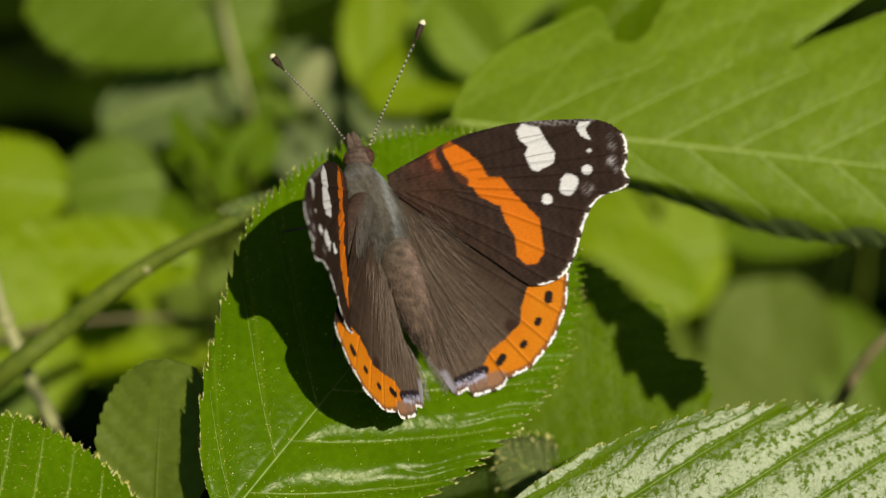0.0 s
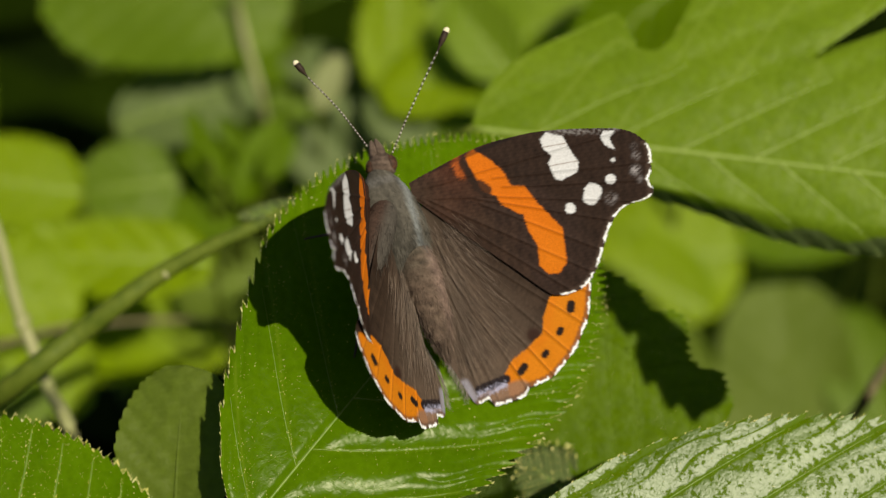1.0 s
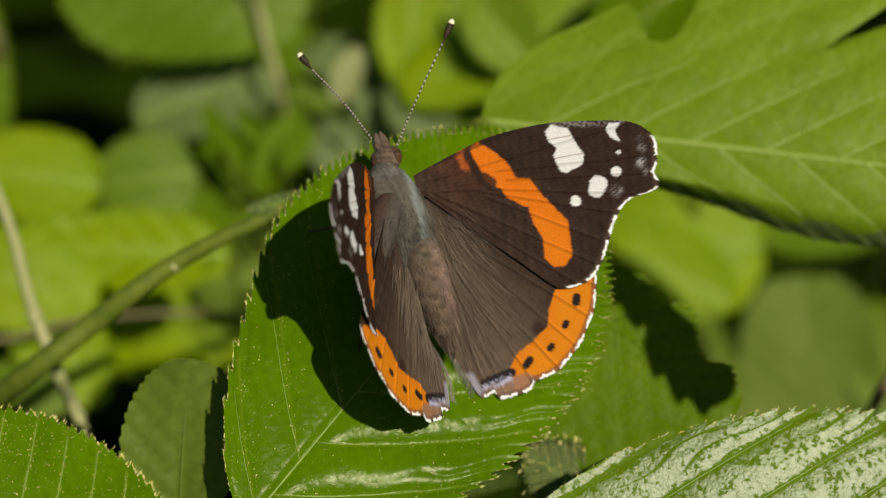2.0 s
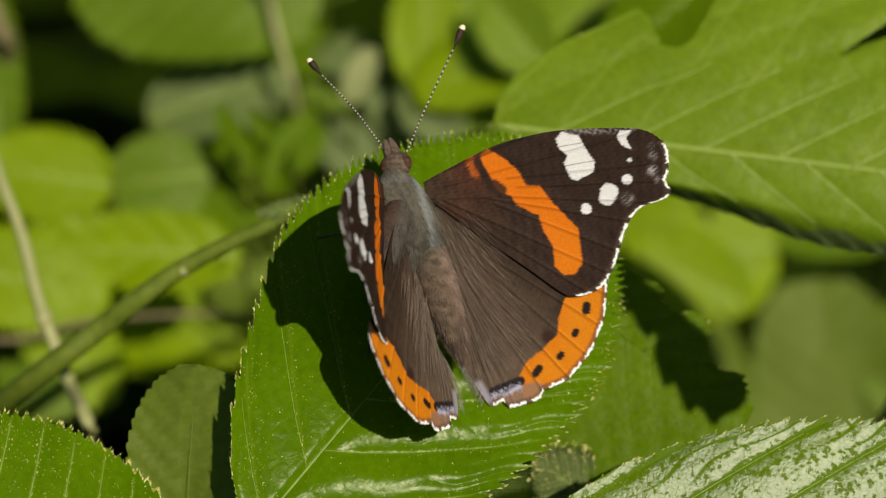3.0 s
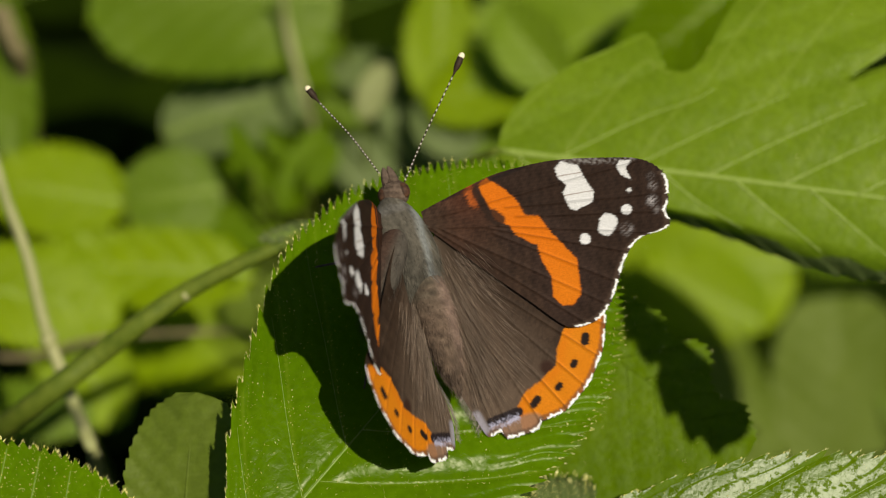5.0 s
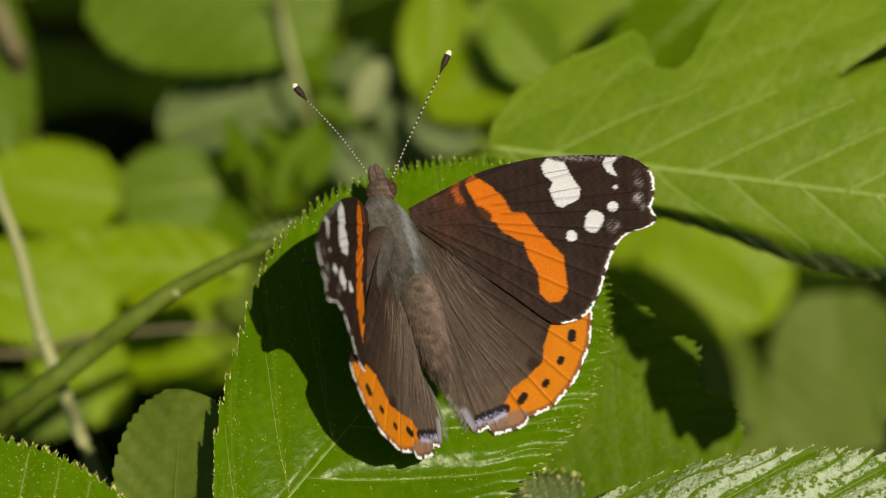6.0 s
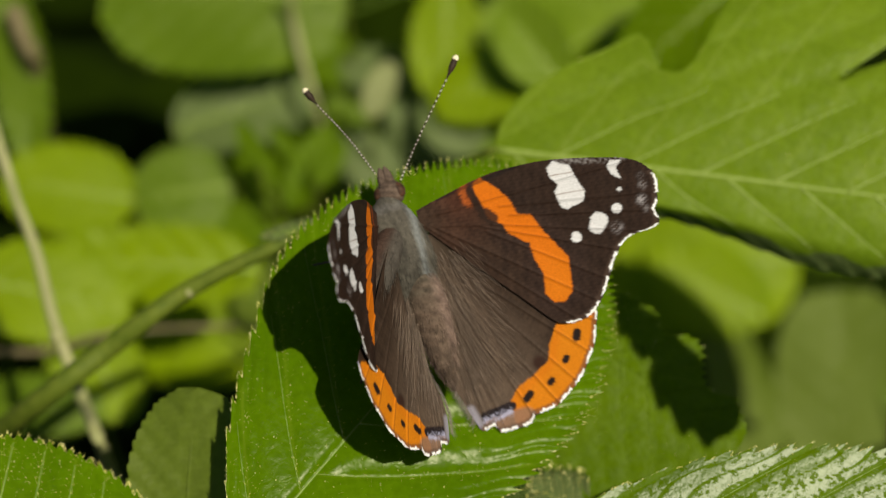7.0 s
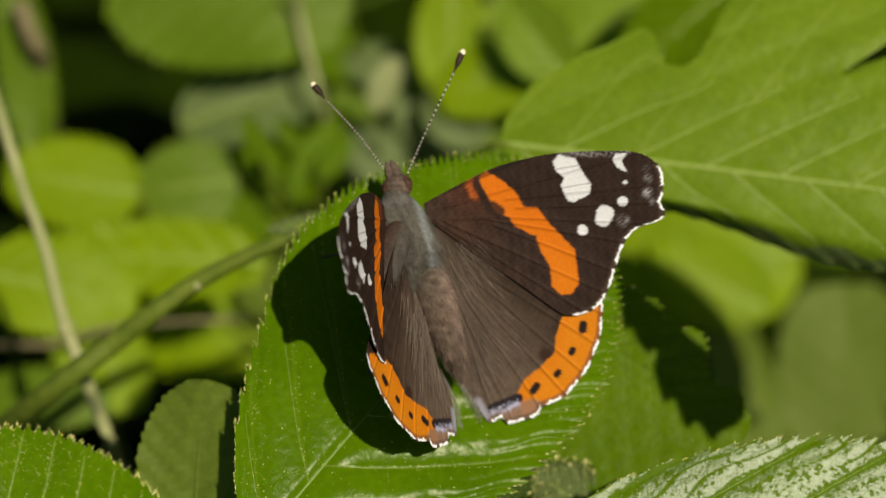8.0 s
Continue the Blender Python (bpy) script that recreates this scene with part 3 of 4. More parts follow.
under((-0.0925, 0.2941, 0.0775), (-0.0696, 0.2945, 0.0764), (0.00, -0.65, 0.76), 0.0051, LEAF_GREEN, 0.45, 0.50)
# soft leaves under the pale one
under((0.0569, 0.3583, 0.0607), (0.0149, 0.3554, 0.0600), (0.00, -0.65, 0.76), 0.0155, LEAF_YELLOW, 0.42, 0.50)
under((0.0829, 0.3650, 0.0608), (0.0562, 0.3631, 0.0604), (-0.29, -0.62, 0.73), 0.0056, LEAF_MID, 0.45, 0.50)
under((0.0500, 0.3476, 0.0544), (0.0258, 0.3541, 0.0641), (-0.10, -0.65, 0.76), 0.0088, LEAF_YELLOW, 0.50, 0.55)
under((0.0672, 0.3349, 0.0215), (0.0657, 0.3595, 0.0520), (0.00, -0.65, 0.76), 0.0137, LEAF_DULL, 0.38, 0.32, 0.6)
under((0.0677, 0.3543, 0.0040), (0.0488, 0.3751, 0.0311), (-0.33, -0.61, 0.72), 0.0095, LEAF_MID, 0.45, 0.50)
under((0.0510, 0.3262, 0.0310), (0.0396, 0.3470, 0.0575), (0.10, -0.65, 0.76), 0.0063, LEAF_DULL, 0.42, 0.50, 0.6)
under((0.0892, 0.3372, 0.0260), (0.0776, 0.3549, 0.0488), (-0.20, -0.64, 0.75), 0.0089, LEAF_GREEN, 0.50, 0.50)
# lower leaves seen in the gaps
under((-0.0302, 0.3415, 0.0683), (-0.0542, 0.3378, 0.0653), (0.00, -0.65, 0.76), 0.0077, LEAF_DULL, 0.45, 0.50)
under((-0.0844, 0.3367, 0.0772), (-0.0979, 0.3269, 0.0659), (-0.29, -0.62, 0.73), 0.0084, LEAF_MID, 0.50, 0.55)
under((0.0239, 0.2552, 0.0963), (0.0112, 0.2525, 0.0938), (-0.37, -0.60, 0.71), 0.0051, LEAF_GREY, 0.50, 0.55)
under((-0.0330, 0.3969, 0.0765), (-0.0471, 0.4014, 0.0830), (-0.37, -0.60, 0.71), 0.0058, LEAF_MID, 0.50, 0.55)
under((-0.0569, 0.3739, 0.0656), (-0.0650, 0.3800, 0.0737), (-0.45, -0.58, 0.68), 0.0046, LEAF_MID, 0.50, 0.55)
# leaves over the soil, the shade of the gaps put into their colour
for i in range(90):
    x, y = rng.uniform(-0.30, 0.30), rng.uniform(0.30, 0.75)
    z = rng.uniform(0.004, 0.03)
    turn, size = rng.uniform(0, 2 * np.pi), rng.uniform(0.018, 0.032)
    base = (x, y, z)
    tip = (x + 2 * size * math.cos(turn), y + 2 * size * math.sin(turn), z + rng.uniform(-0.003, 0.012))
    leaf("leaf close above the soil, shade put into its dark colour", base, tip, (rng.normal(0, 0.2), rng.normal(-0.1, 0.2), 1), size * 0.8, LEAF_SHADE_DARK, 16, 9, 0, "ground_leaf",
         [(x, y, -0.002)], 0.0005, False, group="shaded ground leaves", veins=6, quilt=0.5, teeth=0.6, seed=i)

# ---- the butterfly ----
butterfly = tagged(new("butterfly"), "dark brown butterfly with orange bands and white spots, wings half open", "butterfly")
butterfly.matrix_world = axes((-0.0090, 0.2345, 0.1647), (-0.320, 0.658, 0.681), (0.000, -0.723, 0.691))


def inside(points, ring):
    """Signed distance to a closed outline in mm, negative within."""
    p, r = np.asarray(points), np.asarray(ring, float)
    best, odd = np.full(len(p), 1e9), np.zeros(len(p), bool)
    for a, b in zip(r, np.roll(r, -1, 0)):
        ab, ap = b - a, p - a
        t = np.clip((ap @ ab) / (ab @ ab), 0, 1)
        best = np.minimum(best, ((ap - t[:, None] * ab) ** 2).sum(1))
        cross = (a[1] > p[:, 1]) != (b[1] > p[:, 1])
        odd ^= cross & (p[:, 0] < ab[0] * (p[:, 1] - a[1]) / (ab[1] if ab[1] else 1e-9) + a[0])
    return np.where(odd, -1, 1) * np.sqrt(best)


def to_line(points, a, b):
    a, b = np.asarray(a, float), np.asarray(b, float)
    ab, ap = b - a, points - a
    t = np.clip((ap @ ab) / (ab @ ab), 0, 1)
    return np.sqrt(((ap - t[:, None] * ab) ** 2).sum(1))


def rough2(p, scale, seed):
    """Cheap smooth noise in the plane, about -1 to 1."""
    r = np.random.default_rng(seed)
    out = 0
    for k in range(6):
        d, ph = r.normal(size=2), r.uniform(0, 6.28)
        out = out + np.sin(p @ d * scale * (1 + 0.5 * k) + ph) / 2.6
    return out


def lay(colour, over, amount):
    return colour * (1 - amount[:, None]) + np.asarray(over, float) * amount[:, None]


BLACK, BROWN, RUST = (0.021, 0.012, 0.008), (0.029, 0.0165, 0.0105), (0.11, 0.031, 0.014)
ORANGE, AMBER, CHALK = (0.49, 0.120, 0.004), (0.48, 0.155, 0.005), (0.53, 0.535, 0.53)

FORE_HINGE = (2.58, 1.33)
FORE_EDGE = [(2.61, 2.53), (5.62, 3.11), (12.04, 4.11), (16.57, 4.02), (20.93, 3.45), (26.50, 1.93), (30.29, 0.57), (32.28, -1.17), (32.89, -3.20), (32.14, -5.61),
             (31.52, -6.54), (31.65, -7.95), (30.71, -8.70), (27.87, -8.79), (26.23, -9.60), (24.85, -10.96), (23.50, -12.93), (22.19, -14.77), (20.59, -16.35), (18.90, -17.07), (16.62, -17.05),
             (15.04, -16.13), (11.90, -11.95), (7.68, -6.49), (4.56, -2.23), (2.80, 0.19)]
FORE_BAND = [(11.63, 4.03), (12.96, 2.58), (14.41, 0.35), (14.87, -1.86), (16.37, -2.37), (17.20, -4.63), (18.50, -7.28), (19.36, -9.01), (18.84, -11.88), (18.49, -13.36), (17.16, -14.35), (15.91, -14.00),
             (15.08, -12.65), (15.71, -10.13), (15.11, -7.87), (15.19, -5.85), (13.94, -4.82), (12.90, -3.63), (12.66, -2.56), (11.12, -1.27), (10.88, 0.48), (10.46, 2.14), (10.47, 3.51)]
FORE_OUT = [(11.84, 4.18), (12.96, 2.58), (14.41, 0.35), (14.87, -1.86), (16.37, -2.37), (17.20, -4.63), (18.50, -7.28), (19.36, -9.01), (18.84, -11.88), (18.12, -13.76), (15.50, -14.77), (15.14, -16.93),
            (19.57, -18.44), (26.21, -12.33), (32.83, -8.50), (34.47, -1.46), (30.96, 1.63), (21.30, 4.54)]
FORE_BAR = [(21.14, 3.15), (22.97, 2.07), (23.44, -0.37), (23.93, -1.60), (23.35, -2.85), (21.17, -3.24), (20.37, -2.67), (20.16, -0.62), (20.87, 0.12), (20.15, 1.36), (20.18, 2.56)]
FORE_TIP = [(28.02, 1.04), (29.59, 0.73), (28.51, 0.03), (28.71, -1.63), (27.78, -0.78), (27.40, 0.34)]
FORE_DOTS = [((28.09, -2.79), 0.30), ((27.03, -5.01), 0.66), ((24.47, -5.81), 1.10), ((23.97, -6.40), 1.0), ((21.05, -6.93), 0.68)]
FORE_VEINS = [((3.49, 1.32), (30.52, 0.34)), ((12.86, -0.19), (32.47, -4.43)), ((13.87, -1.68), (31.52, -6.54)), ((11.43, -2.14), (29.35, -8.69)), ((9.98, -1.95), (25.77, -10.05)),
              ((3.12, 0.23), (11.43, -2.14)), ((10.45, -2.79), (23.45, -13.29)), ((4.44, -0.37), (21.46, -15.58)), ((3.41, -0.02), (18.15, -17.04))]


def fore_tint(p, margin):
    n, fine = rough2(p, 0.9, 1), 0.7 * rough2(p, 8.0, 2)
    base = np.asarray(FORE_HINGE)
    r = np.linalg.norm(p - base, axis=1)
    band = inside(p, FORE_BAND)
    c = np.tile(np.asarray(BROWN), (len(p), 1)) * (1 + 0.15 * n[:, None])
    # redder scales towards the front edge, near the body
    front = to_line(p, FORE_EDGE[0], FORE_EDGE[2])
    c = lay(c, RUST, np.clip(1 - front / 4.2, 0, 1) * smooth(13, 7, r) * smooth(0.5, 5.0, r) * 0.36)
    c = lay(c, (0.052, 0.021, 0.012), smooth(15, 9, r) * smooth(9, 3, front) * 0.45)
    c = lay(c, (0.030, 0.020, 0.013), smooth(6.0, 1.0, r) * 0.7)
    c = lay(c, BLACK, smooth(0.5, -0.5, inside(p, FORE_OUT)) * 0.95)
    c = lay(c, (0.026, 0.015, 0.011), smooth(3.4, 0.4, band + 0.4 * n) * smooth(-1.0, -4.0, p[:, 1]) * 0.85)
    c = lay(c, (0.55, 0.12, 0.012), smooth(1.0, 0.3, to_line(p, (9.14, 3.20), (9.36, 1.60)) + 0.3 * fine) * 0.45)
    c = c * (1 + 0.20 * rough2(p, 2.4, 51) + 0.12 * rough2(p, 6.0, 52))[:, None]
    c = lay(c, ORANGE, smooth(0.14, -0.14, band + 0.08 * fine + 0.05 * rough2(p, 3.0, 54)))
    c = lay(c, (0.50, 0.140, 0.005), smooth(0.1, -0.3, band) * smooth(-4, -13, p[:, 1]) * 0.8)
    for a, b, wide in (((9.85, 2.81), (10.16, 1.49), 0.5), ((10.18, 1.33), (10.47, 0.16), 0.5), ((10.90, -0.59), (11.55, -1.34), 0.8)):
        c = lay(c, BLACK, smooth(wide + 0.2, wide - 0.2, to_line(p, a, b) + 0.12 * fine) * 0.92)
    white = np.minimum(inside(p, FORE_BAR), inside(p, FORE_TIP))
    for at, size in FORE_DOTS:
        white = np.minimum(white, np.linalg.norm(p - np.asarray(at), axis=1) - size)
    c = lay(c, CHALK, smooth(0.1, -0.1, white + 0.07 * fine + 0.05 * rough2(p, 3.5, 56)))
    # thin brown veins across the white bar, pale dust along the front edge
    for a, b in (((18.5, 1.75), (25.5, 0.75)), ((18.5, -0.75), (25.5, -1.75))):
        c = lay(c, (0.16, 0.11, 0.08), smooth(0.10, 0.03, to_line(p, a, b) + 0.03 * fine) * smooth(0.1, -0.1, white) * 0.7)
    c = lay(c, (0.5, 0.48, 0.46), smooth(0.75, 0.1, to_line(p, (21.5, 3.1), (29.6, 0.9)) + 0.2 * fine) * np.clip(0.12 + 0.2 * rough2(p, 3.2, 61), 0, 0.32))
    for at, size, much in (((30.33, -4.92), 1.1, 0.30), ((31.00, -3.17), 0.9, 0.16), ((26.38, -7.37), 1.2, 0.26), ((31.10, -1.98), 0.8, 0.1), ((30.57, -6.21), 0.8, 0.12)):
        c = lay(c, (0.40, 0.38, 0.38), smooth(size, 0, np.linalg.norm(p - np.asarray(at), axis=1)) * much * np.clip(1 + 1.6 * fine + 1.2 * rough2(p, 3.0, 31), 0, 2.4))
    for a, b in FORE_VEINS:
        c = lay(c, (0.022, 0.014, 0.010), smooth(0.11, 0.02, to_line(p, a, b)) * 0.3 * smooth(4, 9, r))
    c = lay(c, (0.008, 0.006, 0.006), smooth(0.4, 0.1, to_line(p, FORE_EDGE[1], FORE_EDGE[3])) * 0.6)
    return c


HIND_HINGE = (3.20, -0.86)
HIND_EDGE = [(4.12, 0.50), (9.19, -4.27), (14.73, -10.33), (19.83, -14.34), (20.54, -16.49), (19.87, -18.69), (18.90, -20.87), (17.43, -22.72), (15.97, -24.35), (14.07, -25.69), (12.26, -26.74), (10.35, -27.01),
             (9.01, -27.16), (7.96, -28.02), (5.82, -28.05), (4.20, -27.88), (3.64, -26.85), (2.04, -27.07), (1.51, -25.97), (0.75, -22.83), (0.08, -20.32), (-0.13, -17.82), (-0.54, -13.88), (-0.21, -8.67), (1.00, -3.76)]
HIND_BAND = [(19.82, -15.48), (20.95, -16.62), (19.58, -21.10), (16.23, -24.90), (12.35, -27.38), (8.59, -28.38), (6.27, -27.60), (6.42, -26.28), (6.57, -24.50), (8.15, -22.99), (10.11, -22.36), (12.78, -20.99),
             (13.40, -19.38), (14.94, -17.09), (16.49, -15.87)]
HIND_DOTS = [((17.39, -18.61), (17.09, -19.26), 0.52), ((15.10, -21.32), (14.84, -21.62), 0.42), ((12.44, -23.54), (12.15, -23.74), 0.42), ((9.27, -24.36), (8.57, -24.88), 0.48)]
HIND_VEINS = [((5.77, -5.38), (20.08, -17.85)), ((5.99, -6.98), (18.33, -21.66)), ((5.53, -8.34), (15.55, -24.67)), ((4.72, -9.59), (12.51, -26.68)), ((3.81, -10.04), (8.91, -27.43)), ((2.79, -9.69), (4.95, -27.91)), ((2.70, -4.34), (2.68, -26.75))]


def hind_tint(p, margin):
    n, fine = rough2(p, 0.8, 4), 0.7 * rough2(p, 8.0, 5)
    base = np.asarray(HIND_HINGE)
    r = np.linalg.norm(p - base, axis=1)
    ang = np.arctan2(p[:, 1] - base[1], p[:, 0] - base[0])
    c = np.tile(np.asarray((0.029, 0.0185, 0.012)), (len(p), 1)) * (1 + 0.18 * n[:, None] + 0.15 * rough2(p, 2.2, 53)[:, None])
    inner = smooth(-0.9, -1.45, ang)
    c = lay(c, (0.098, 0.070, 0.049), inner * 0.75)
    c = lay(c, (0.036, 0.026, 0.016), smooth(8.0, 2.0, r) * 0.6)
    streak = np.sin(ang * 90 + 5.0 * n) * 0.5 + np.sin(ang * 41 + 3.0 * n + 1.0) * 0.6
    c = c * (1 + 0.13 * streak * smooth(3, 9, r) * smooth(0, -1.0, ang))[:, None]
    band = inside(p, HIND_BAND)
    c = lay(c, (0.022, 0.013, 0.009), smooth(2.2, 0.0, band) * smooth(-1.15, -0.8, ang) * 0.7)
    c = lay(c, (0.03, 0.015, 0.01), smooth(1.3, 0.5, np.linalg.norm(p - np.asarray((11.66, -20.91)), axis=1)))
    c = lay(c, AMBER, smooth(0.14, -0.14, band + 0.08 * fine + 0.06 * rough2(p, 3.0, 55)))
    c = lay(c, ORANGE, smooth(0.1, -0.3, band) * smooth(-1.6, -0.4, band) * 0.35)
    for a, b, size in HIND_DOTS:
        c = lay(c, (0.014, 0.009, 0.007), smooth(size + 0.14, size - 0.14, to_line(p, a, b) + 0.1 * fine))
    for a, b in HIND_VEINS:
        c = lay(c, (0.16, 0.055, 0.01), smooth(0.11, 0.02, to_line(p, a, b)) * 0.5 * smooth(0.3, -0.3, band))
    # lilac bar with a black upper edge at the inner angle, tawny below it
    low = to_line(p, (2.60, -26.34), (6.51, -26.00))
    c = lay(c, (0.20, 0.12, 0.075), smooth(1.9, 1.2, to_line(p, (3.71, -27.10), (7.80, -27.35))) * 0.85)
    c = lay(c, (0.015, 0.011, 0.012), smooth(0.75, 0.45, to_line(p, (2.92, -25.39), (6.49, -25.16)) + 0.1 * fine))
    c = lay(c, (0.30, 0.30, 0.40), smooth(0.62, 0.25, to_line(p, (2.85, -26.05), (5.97, -25.82)) + 0.25 * fine + 0.18 * rough2(p, 4.0, 41)) * np.clip(0.75 + 0.6 * rough2(p, 6.0, 42), 0.15, 1))
    c = lay(c, (0.30, 0.30, 0.36), smooth(0.9, 0.2, to_line(p, (1.78, -26.07), (1.33, -24.02))) * 0.6)
    return c


def wing(name, side, edge, hinge, tint, veins, camber, fold, label):
    """A wing as a fan of fine rings from its hinge; side -1 mirrors it."""
    rim = curve_points(edge, 560)
    along = np.linspace(0, 1, 560)
    step = np.r_[0, np.cumsum(np.linalg.norm(np.diff(rim, axis=0), axis=1))]
    out_of = rim - np.asarray(hinge)
    ragged = 1 + 0.0015 * np.sin(step * 9.0) + 0.0012 * np.random.default_rng(3).normal(size=560)
    rim = np.asarray(hinge) + out_of * ragged[:, None]
    rings = np.linspace(0, 1, 150) ** 0.85
    p = np.asarray(hinge) + rings[:, None, None] * (rim - np.asarray(hinge))[None]
    flat = p.reshape(-1, 2)
    m, ring = np.tile(along, len(rings)), np.repeat(rings, 560)
    colour = tint(flat, m)
    # pale fringe on the outer edge, dark where a vein ends
    outer = (m > 0.29) & (m < 0.80) if name == "forewing" else (m > 0.14) & (m < 0.70)
    length = np.tile(step, len(rings))
    to_rim = np.linalg.norm(rim[np.tile(np.arange(560), len(rings))] - flat, axis=1)
    beat = np.sin(length * (1.9 if name == "forewing" else 2.1) + 1.0) + 0.16 * np.sin(length * 11 + 2 * rough2(flat, 2.0, 8))
    colour = lay(colour, (0.055, 0.035, 0.025), smooth(0.85, 0.45, to_rim) * outer * 0.65)
    colour = lay(colour, (0.85, 0.85, 0.82), smooth(0.36, 0.14, to_rim + 0.08 * rough2(flat, 6.0, 9) + 0.07 * np.sin(length * 4.1)) * outer * smooth(-0.85, -0.5, beat))
    u, v = flat[:, 0] - hinge[0], flat[:, 1] - hinge[1]
    z = camber * (u / 10) ** 2 - 0.25 * np.exp(-((u - 3) / 4) ** 2)
    for a, b in veins:
        z = z + 0.13 * np.exp(-(to_line(flat, a, b) / 0.2) ** 2) * smooth(0.0, 0.1, ring)
    z = z + 0.05 * rough2(flat, 0.22, 12)
    if fold:
        z = z - fold * np.clip(6.5 - flat[:, 0], 0, 7) ** 2 * smooth(-25, -15, flat[:, 1]) * (1 + 1.3 * smooth(-13, -4, flat[:, 1]))
    verts = np.c_[flat[:, 0] * side, flat[:, 1], z] * MM
    faces = grid_faces(len(rings), 560)
    if side < 0:
        faces = [q[::-1] for q in faces]
    ob = part(name, mesh_of(name, verts, [q[::-1] for q in faces], WING, tint=colour), butterfly, label)
    # loose fringe scales standing out from the edge
    k = np.where((along > (0.29 if name == "forewing" else 0.14)) & (along < (0.80 if name == "forewing" else 0.70)))[0]
    k = np.repeat(k, 3)
    start = verts.reshape(len(rings), 560, 3)[-1][k] + rng.normal(0, 0.04 * MM, (len(k), 3))
    way = start - verts.reshape(len(rings), 560, 3)[-14][k]
    way /= np.linalg.norm(way, axis=1, keepdims=True)
    way = (way + rng.normal(0, 0.12, way.shape)) * (rng.uniform(0.03, 0.09, len(k)) * MM)[:, None]
    vv, ff = blades(start, way, 0.085 * MM)
    shade = np.repeat(np.where((beat.reshape(len(rings), 560)[-1][k] > -0.7)[:, None], (0.66, 0.66, 0.63), (0.05, 0.035, 0.028)), 5, 0)
    tagged(part("fringe", mesh_of("fringe", vv, ff, HAIR, False, tint=shade), ob, "white chequered fringe"), kind="stuff")
    return ob


RIGHT_FORE = pose(-0.02 * MM, -0.32 * MM, 2.18 * MM, 7.71, -1.84, -0.00)
RIGHT_HIND = pose(0.01 * MM, -0.22 * MM, 1.75 * MM, 8.20, -1.84, -0.00)
LEFT_FORE = pose(-2.15 * MM, 0.40 * MM, -1.75 * MM, 15.83, 83.82, 5.14)
LEFT_HIND = pose(1.25 * MM, -0.43 * MM, 1.30 * MM, 0.45, 61.55, -5.01)
right_fore = wing("forewing", 1, FORE_EDGE, FORE_HINGE, fore_tint, FORE_VEINS, 0.12, 0.0, "spread black forewing with orange band")
right_hind = wing("hindwing", 1, HIND_EDGE, HIND_HINGE, hind_tint, HIND_VEINS, 0.1, 0.0, "brown hindwing with orange border")
left_fore = wing("forewing", -1, FORE_EDGE, FORE_HINGE, fore_tint, FORE_VEINS, -0.2, 0.0, "raised black forewing with orange band")
left_hind = wing("hindwing", -1, HIND_EDGE, HIND_HINGE, hind_tint, HIND_VEINS, 0.3, 0.06, "raised brown hindwing with orange border")
for ob, m in ((right_fore, RIGHT_FORE), (right_hind, RIGHT_HIND), (left_fore, LEFT_FORE), (left_hind, LEFT_HIND)):
    ob.matrix_local = m


# body
def furry(name, v, f, at, colour_at, hairs, hair_len, lean, label):
    """A rounded body part with a coat of short hairs."""
    col = colour_at(v)
    ob = part(name, mesh_of(name, v * MM, f, FUR, tint=col), butterfly, label, at)
    k = rng.integers(0, len(v), hairs)
    j = np.clip(k + rng.choice((-1, 1), hairs), 0, len(v) - 1)
    mixed = rng.uniform(0, 1, (hairs, 1))
    roots = v[k] * mixed + v[j] * (1 - mixed)
    way = roots / np.maximum(np.linalg.norm(roots * [1, 0.4, 1], axis=1, keepdims=True), 0.3) * 0.22 + np.asarray(lean) + rng.normal(0, 0.16, (hairs, 3))
    way *= (rng.uniform(0.5, 1.0, hairs) * hair_len)[:, None]
    vv, ff = blades(roots * MM, way * MM, 0.022 * MM)
    tone = np.repeat(col[k] * rng.uniform(0.95, 1.45, (hairs, 1)), 5, 0)
    tagged(part("fur", mesh_of("fur", vv, ff, HAIR, False, tint=tone), ob), kind="stuff")
    return ob


def thorax_colour(v):
    x, y = v[:, 0], v[:, 1]
    n = rough2(v[:, :2] * [1.6, 0.45], 0.7, 24)
    c = np.tile((0.074, 0.068, 0.053), (len(v), 1))
    # blue-grey hair lines along both sides, a collar, dark blotches between
    c = lay(c, (0.165, 0.180, 0.175), smooth(0.6, 0.1, np.abs(np.abs(x + 0.15) - 2.75 - 0.3 * n)) * 0.75)
    c = lay(c, (0.105, 0.100, 0.088), smooth(0.9, 0.2, np.abs(y - 5.6 + 0.3 * n)) * 0.8)
    c = lay(c, (0.024, 0.022, 0.017), smooth(0.1, 0.8, rough2(v[:, :2], 1.1, 25)) * smooth(-0.5, -3.0, y) * smooth(2.3, 1.6, np.abs(x)) * 0.7)
    c = lay(c, (0.075, 0.046, 0.032), smooth(-2.6, -3.4, x))
    c = lay(c, (0.078, 0.064, 0.050), smooth(-5.5, -7.2, y))
    return c * (1 + 0.22 * rough2(v[:, :2] * [2.0, 0.5], 1.6, 21) + 0.2 * n)[:, None]


def root_colour(v):
    c = np.tile((0.058, 0.036, 0.026), (len(v), 1))
    return lay(c, (0.062, 0.055, 0.044), smooth(0.0, 1.4, v[:, 0])) * (1 + 0.15 * rough2(v[:, :2], 1.5, 26))[:, None]


